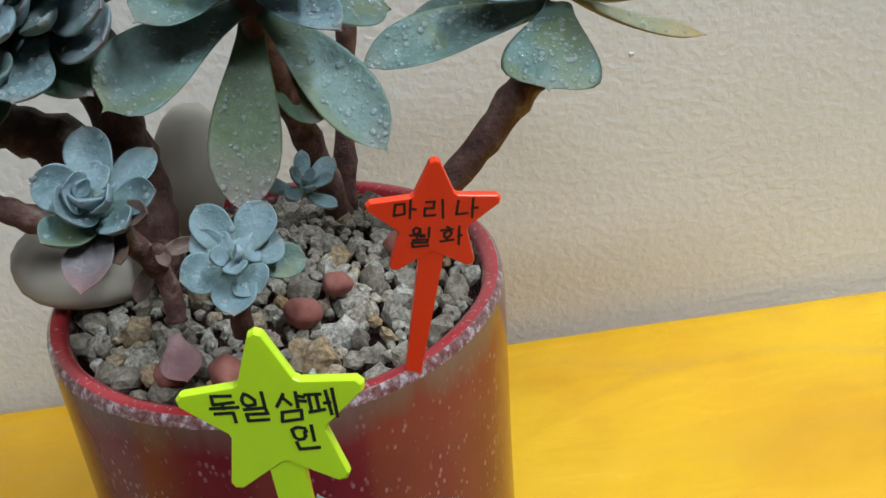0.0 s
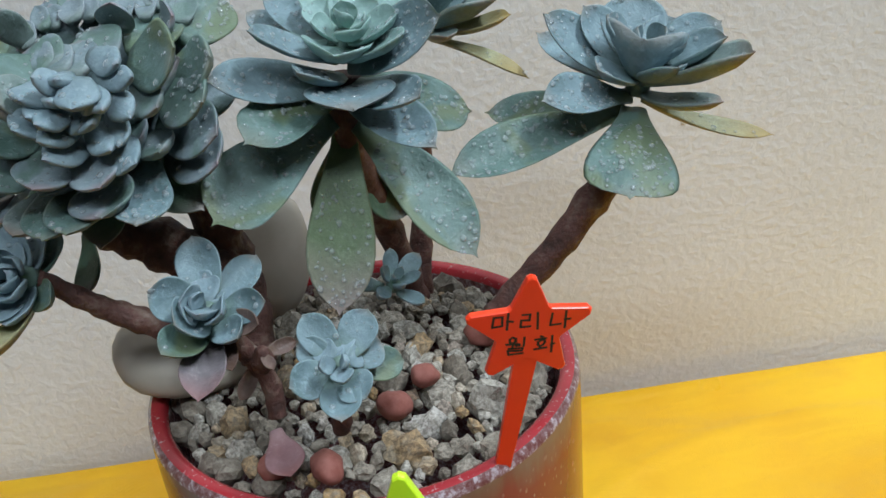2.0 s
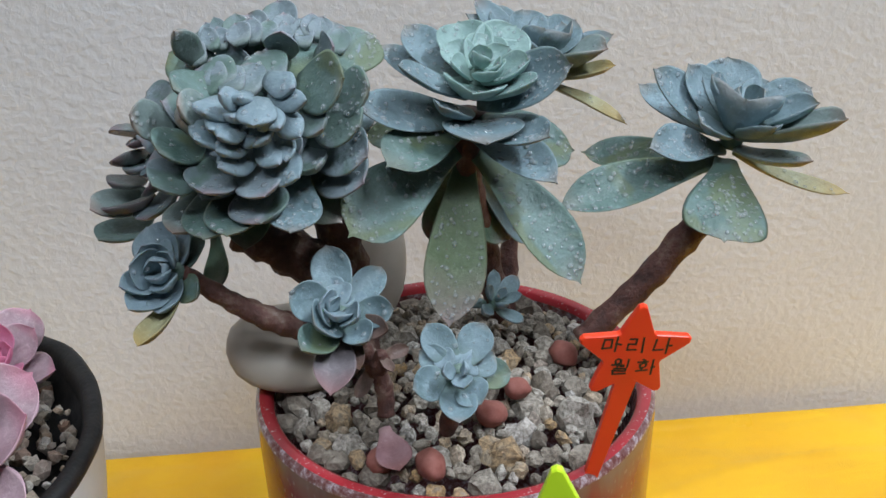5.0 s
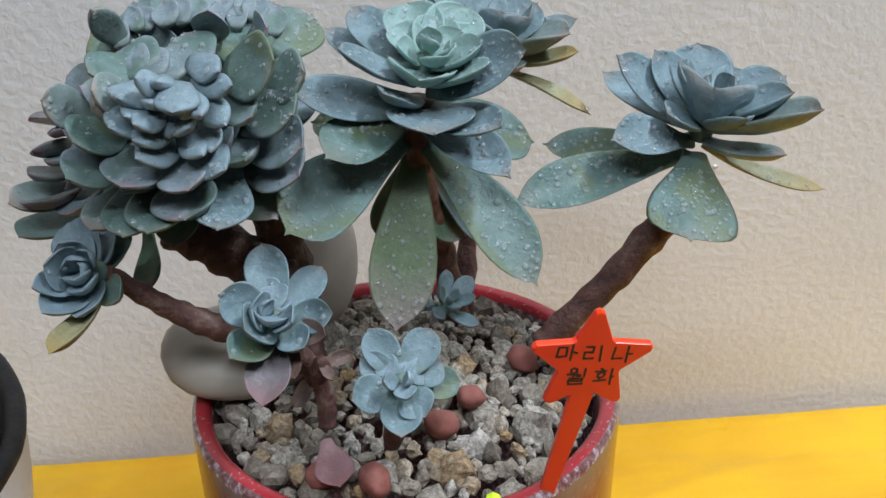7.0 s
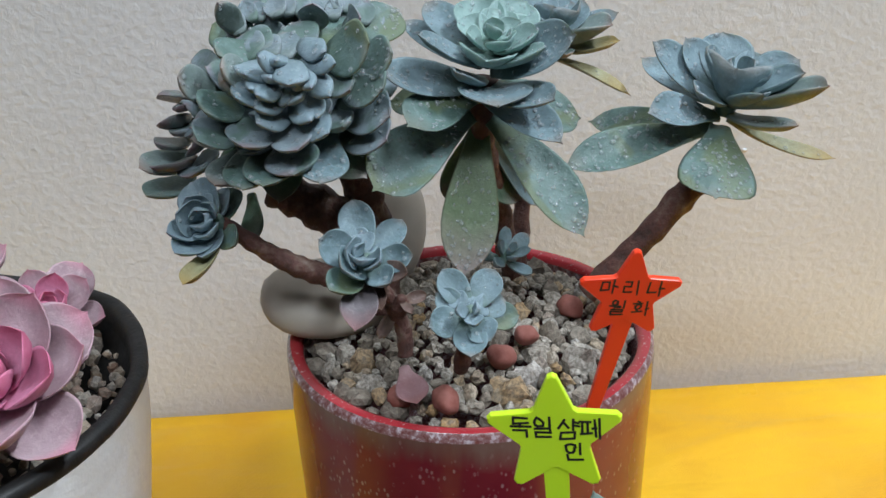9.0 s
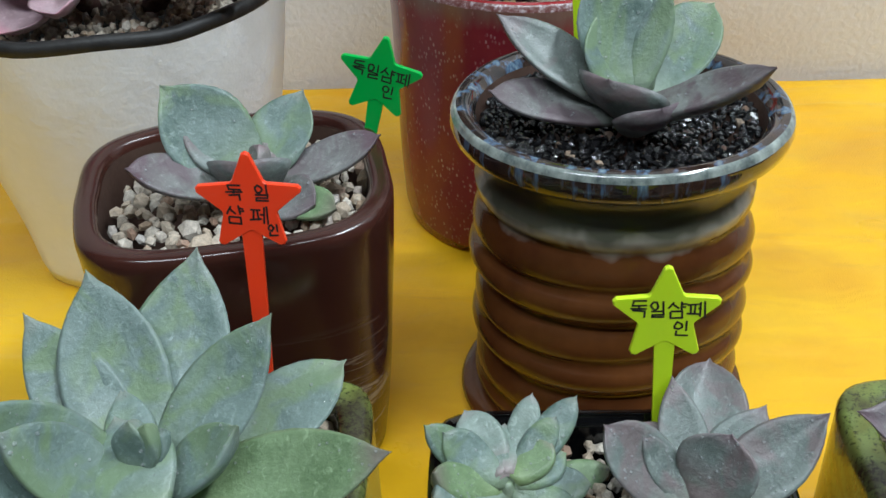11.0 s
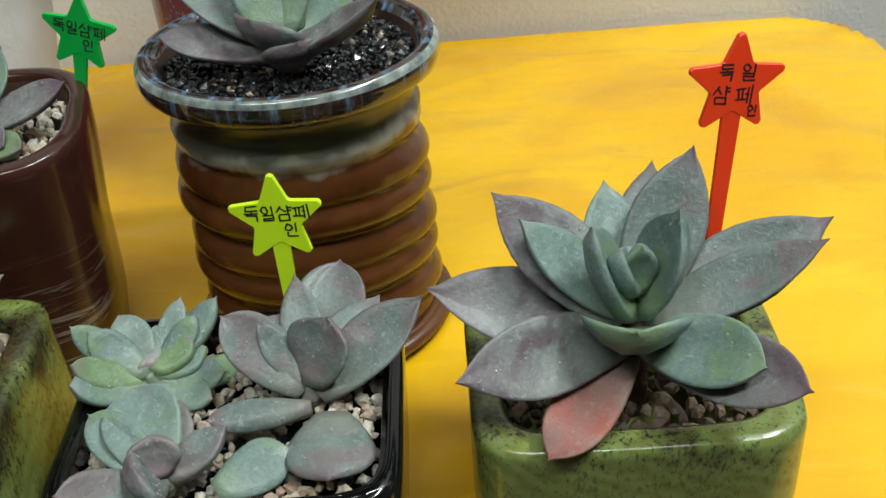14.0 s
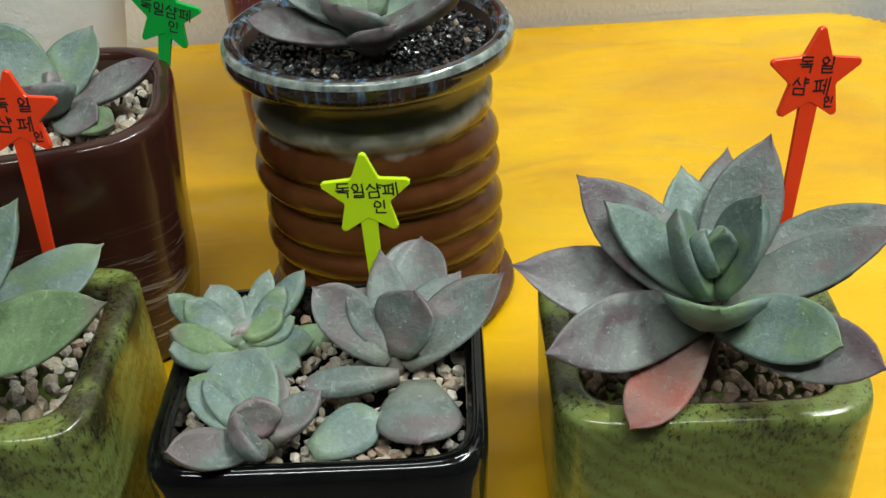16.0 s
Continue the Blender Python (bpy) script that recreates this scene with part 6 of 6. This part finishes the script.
grow(core, mm(-105, 97, 95.2), (0, -0.15, 1), [
    (0.5, -0.1, 2.7, 2.6, -0.1, 10.6, 8, "acute", "pinkdusk", 1, dict(face=0)),
    (-0.3, 1.6, 0.7, -3.3, 18, 8, 9, "acute", "dusk", 1, {}),
    (-1.4, 0.4, 0.1, -19.5, 4, 15.1, 14, "acute", "dusk", 3, {}),
], 292, 0.06, 0.17, 5, 0.5)
water_drops(db, 0.8)

br = potted("sage-green rosette with thick upright leaves on black gravel", mm(-0.6, 106, 112.4), 0.101)
core = heart(br, mm(-0.6, 106, 112.4), (0, -0.15, 1), 0.004, LEAF_DUSK)
grow(core, mm(-0.6, 106, 112.4), (0, -0.15, 1), [
    (-0.4, 0.7, 1.6, -8.7, 15.9, 33.9, 24, "acute", "sage", 10, dict(face=.2)),
    (-0.6, 0.8, 1.5, -8.5, 12.3, 22.5, 23, "acute", "sage", 8, dict(face=0)),
    (0.5, 0.7, 1.6, 9.5, 13.4, 28.6, 10, "acute", "sage", 6, {}),
    (1.1, 1.2, -0, 23.9, 21.7, 19.2, 20, "ovate", "sage", 24, dict(face=.6)),
    (-1.5, 0.7, -0.1, -36.9, 12.9, 20.7, 15, "acute", "dusk", 26, dict(face=.7)),
    (-1.8, 0.7, -3.6, -39.4, 2, 3, 14, "ovate", "purple", 16, dict(face=.5)),
    (-0.7, -0.3, -2.6, -8.2, -9.6, 11.2, 28, "ovate", "dusk", 6, dict(face=0, cup=.12)),
    (0.5, -0.3, -5.9, 5.2, -14.3, 4.8, 20, "ovate", "purple", 4, dict(face=0, cup=.1)),
    (1.2, -0.5, -2.1, 30.4, -22.3, 19.4, 14, "acute", "purple", 16, dict(face=.4)),
], 271, 0.06, 0.18, 5, 0.5)
water_drops(br, 0.8)

pk = tagged(empty("succulent", (WX, WY, 0.103)), "cluster of rosy pink and lilac rosettes in the white pot", "succulent")
for i, (c, ax, L, n) in enumerate((((-142.0, 195.0, 127.1), (0.1, -0.5, 0.85), 0.027, 19), ((-186.3, 195.0, 122.0), (-0.1, -0.45, 0.85), 0.026, 18), ((-168.1, 230.0, 135.7), (0, -0.2, 1), 0.022, 16), ((-145.0, 246.0, 117.0), (0.35, -0.3, 0.85), 0.018, 14), ((-183.8, 220.0, 137.5), (-0.2, -0.2, 1), 0.018, 13), ((-206.6, 200.0, 135.6), (-0.4, -0.3, 0.9), 0.02, 13))):
    r = heart(pk, mm(*c), ax, 0.004, LEAF_PINK)
    v, f = tube([mm(*c) - Vector(ax).normalized() * 0.004, Vector((c[0] / 1000 * 0.5 + WX * 0.5, c[1] / 1000 * 0.5 + WY * 0.5, 0.103))], [0.004, 0.004], 10, 0.1)
    mesh_object("stem", v, f, STEM, pk)
    spiral(r, mm(*c), ax, n + 2, L * 1.12, L * 0.42, 2, 82, 0.78, LEAF_PINK, 300 + 11 * i, "round", 0.16, 0.30, 0.11, 0, 0.7 * i, (LEAF_LILAC, LEAF_LILAC, LEAF_PINK, LEAF_PINK))

# ---- star labels ----
GLYPHS = {
    "dok": ["o85,95 20,95 20,68 85,68", "o50,68 50,50", "o8,50 92,50", "o20,36 80,36 78,0"],
    "il": ["c32,75,20", "o80,100 80,50", "o15,42 80,42 80,24 18,24 18,4 85,4"],
    "syam": ["o35,100 8,58", "o30,85 55,58", "o75,100 75,50", "o75,85 97,85", "o75,68 97,68", "o20,38 80,38 80,2 20,2 20,38"],
    "pe": ["o5,85 55,85", "o18,85 18,30", "o42,85 42,30", "o5,28 58,28", "o58,55 72,55", "o72,95 72,8", "o92,100 92,0"],
    "in": ["c32,72,22", "o80,100 80,40", "o20,35 22,5 85,5"],
    "ma": ["o8,80 50,80 50,25 8,25 8,80", "o75,100 75,0", "o75,50 98,50"],
    "ri": ["o8,90 50,90 50,58 8,58 8,20 55,20", "o85,100 85,0"],
    "na": ["o10,90 10,25 55,25", "o75,100 75,0", "o75,50 98,50"],
    "wol": ["c35,82,15", "o5,58 65,58", "o35,58 35,42", "o50,50 72,50", "o85,100 85,42", "o15,34 80,34 80,20 18,20 18,3 85,3"],
    "hwa": ["o30,100 42,94", "o10,85 60,85", "c35,62,15", "o35,45 35,30", "o5,28 65,28", "o85,100 85,0", "o85,50 100,50"],
}


def pen_line(pts, width, z, verts, faces):
    for k in range(len(pts) - 1):
        a, b = Vector(pts[k]), Vector(pts[k + 1])
        d = b - a
        if d.length < 1e-7:
            continue
        d.normalize()
        s = Vector((-d.y, d.x)) * width / 2
        a, b, o = a - d * width * 0.35, b + d * width * 0.35, len(verts)
        zz = z + 0.000004 * (len(faces) % 9)
        for q in (a + s, a - s, b - s, b + s):
            verts.append((q.x, -zz, q.y))
        faces.append((o, o + 1, o + 2, o + 3))


def star_label(material, label, lines, m, stick, seed, lean=0.0):
    """A star on a flat tapering stick with handwriting. Local x right, z up, the face to -y."""
    top = tagged(empty("plant_label", m.translation), label, "plant label", "star labels")
    R, half = 0.0131, 0.00085
    pts = []
    for k in range(5):
        for q, rr in ((-0.07, 0.97), (0.0, 1.0), (0.07, 0.97)):
            a = math.pi / 2 - k * 2 * math.pi / 5 - q
            pts.append((R * rr * math.cos(a), R * rr * math.sin(a)))
        a = math.pi / 2 - (k + 0.5) * 2 * math.pi / 5
        for q in (-0.06, 0.06):
            pts.append((R * 0.53 * math.cos(a - q), R * 0.53 * math.sin(a - q)))
    rings = []
    for y, s in ((-half, 0.965), (-half * 0.75, 0.988), (-half * 0.2, 1.0), (half * 0.4, 1.0), (half, 0.98)):
        rings.append([(x * s, y, z * s) for x, z in reversed(pts)])
    v, f = loft(rings, True, True)
    mesh_object("star", v, f, material, top, "", False, m)
    rings = []
    for t in (0, 0.3, 0.7, 0.97, 1.0):
        w = (0.0024 - 0.0008 * t) * (0.5 if t == 1.0 else 1)
        z = -R * 0.45 - stick * t
        rings.append([(-w + lean * t, -half * 0.8, z), (-w + lean * t, half * 0.8, z), (w + lean * t, half * 0.8, z), (w + lean * t, -half * 0.8, z)])
    v, f = loft([list(reversed(r)) for r in rings], True, True)
    mesh_object("stick", v, f, material, top, "", False, m)
    rnd, verts, faces = random.Random(seed), [], []
    for text, x0, z0, size, gap in lines:
        for i, g in enumerate(text.split()):
            ox, oz = x0 + i * gap + rnd.uniform(-0.0002, 0.0002), z0 + rnd.uniform(-0.0002, 0.0002) - 0.0002 * i
            for st in GLYPHS[g]:
                if st[0] == "c":
                    cx, cz, r = (float(q) for q in st[1:].split(","))
                    line = [(cx + r * math.cos(6.2832 * k / 10), cz + 1.1 * r * math.sin(6.2832 * k / 10)) for k in range(11)]
                else:
                    line = [tuple(float(q) for q in w.split(",")) for w in st[1:].split()]
                line = [(ox + size * (x + rnd.uniform(-4, 4)) / 100, oz + size * (z + rnd.uniform(-4, 4)) / 100) for x, z in line]
                pen_line(line, 0.00048, half + 0.00006, verts, faces)
    mesh_object("handwriting", verts, faces, INK, top, "black marker handwriting", False, m)
    return top


def facing(centre, up, right):
    """A pose at centre (mm) whose z runs along up and x nearly along right."""
    z = Vector(up).normalized()
    x = (Vector(right) - z * z.dot(Vector(right))).normalized()
    m = Matrix((x, z.cross(x), z)).transposed().to_4x4()
    m.translation = mm(*centre)
    return m


FIVE = [("dok il syam pe", -0.0086, 0.0000, 0.0043, 0.0044), ("in", 0.0014, -0.0054, 0.0040, 0.004)]
TWO = [("dok il", -0.0052, 0.0012, 0.0042, 0.0062), ("syam pe", -0.0060, -0.0048, 0.0046, 0.0062), ("in", 0.0036, -0.0082, 0.0030, 0.003)]
MARINA = [("ma ri na", -0.0074, 0.0008, 0.0042, 0.0056), ("wol hwa", -0.0046, -0.0054, 0.0043, 0.0058)]
star_label(P_RED, "red star plant label with black handwriting beside the branching succulent", MARINA, facing((12.4, 194.6, 143.4), (0.10, -0.12, 1), (0.985, 0.05, -0.12)), 0.0330, 1, -0.0035)
star_label(P_LIME, "lime-yellow star plant label with black handwriting behind the brown pot's rosette", FIVE, facing((-14.2, 135.3, 148.8), (-0.05, 0.08, 1), (0.98, -0.15, 0.17)), 0.0420, 2)
star_label(P_GREEN, "green star plant label with black handwriting in the dark brown pot", FIVE, facing((-71.8, 131.5, 109.0), (0.22, 0.03, 1), (0.94, -0.15, -0.22)), 0.0200, 3)
star_label(P_RED, "red star plant label with black handwriting behind the sage rosette", TWO, facing((-96.8, 55.5, 112.3), (0.02, 0.12, 1), (1, 0.0, -0.02)), 0.0500, 4)
star_label(P_LIME, "lime-yellow star plant label with black handwriting in the black pot", FIVE, facing((0.2, 40.6, 89.6), (-0.02, 0.10, 1), (1, -0.03, 0.0)), 0.0360, 5)
star_label(P_RED, "red star plant label with black handwriting behind the dusky rosette", TWO, facing((118.0, 38.6, 120.6), (0.08, 0.12, 1), (0.98, 0.16, -0.14)), 0.0600, 6)
star_label(P_RED, "red star plant label among the pink rosettes", TWO, facing((-199.7, 210.0, 146.0), (0.05, 0.1, 1), (1, 0, 0.1)), 0.0400, 7)
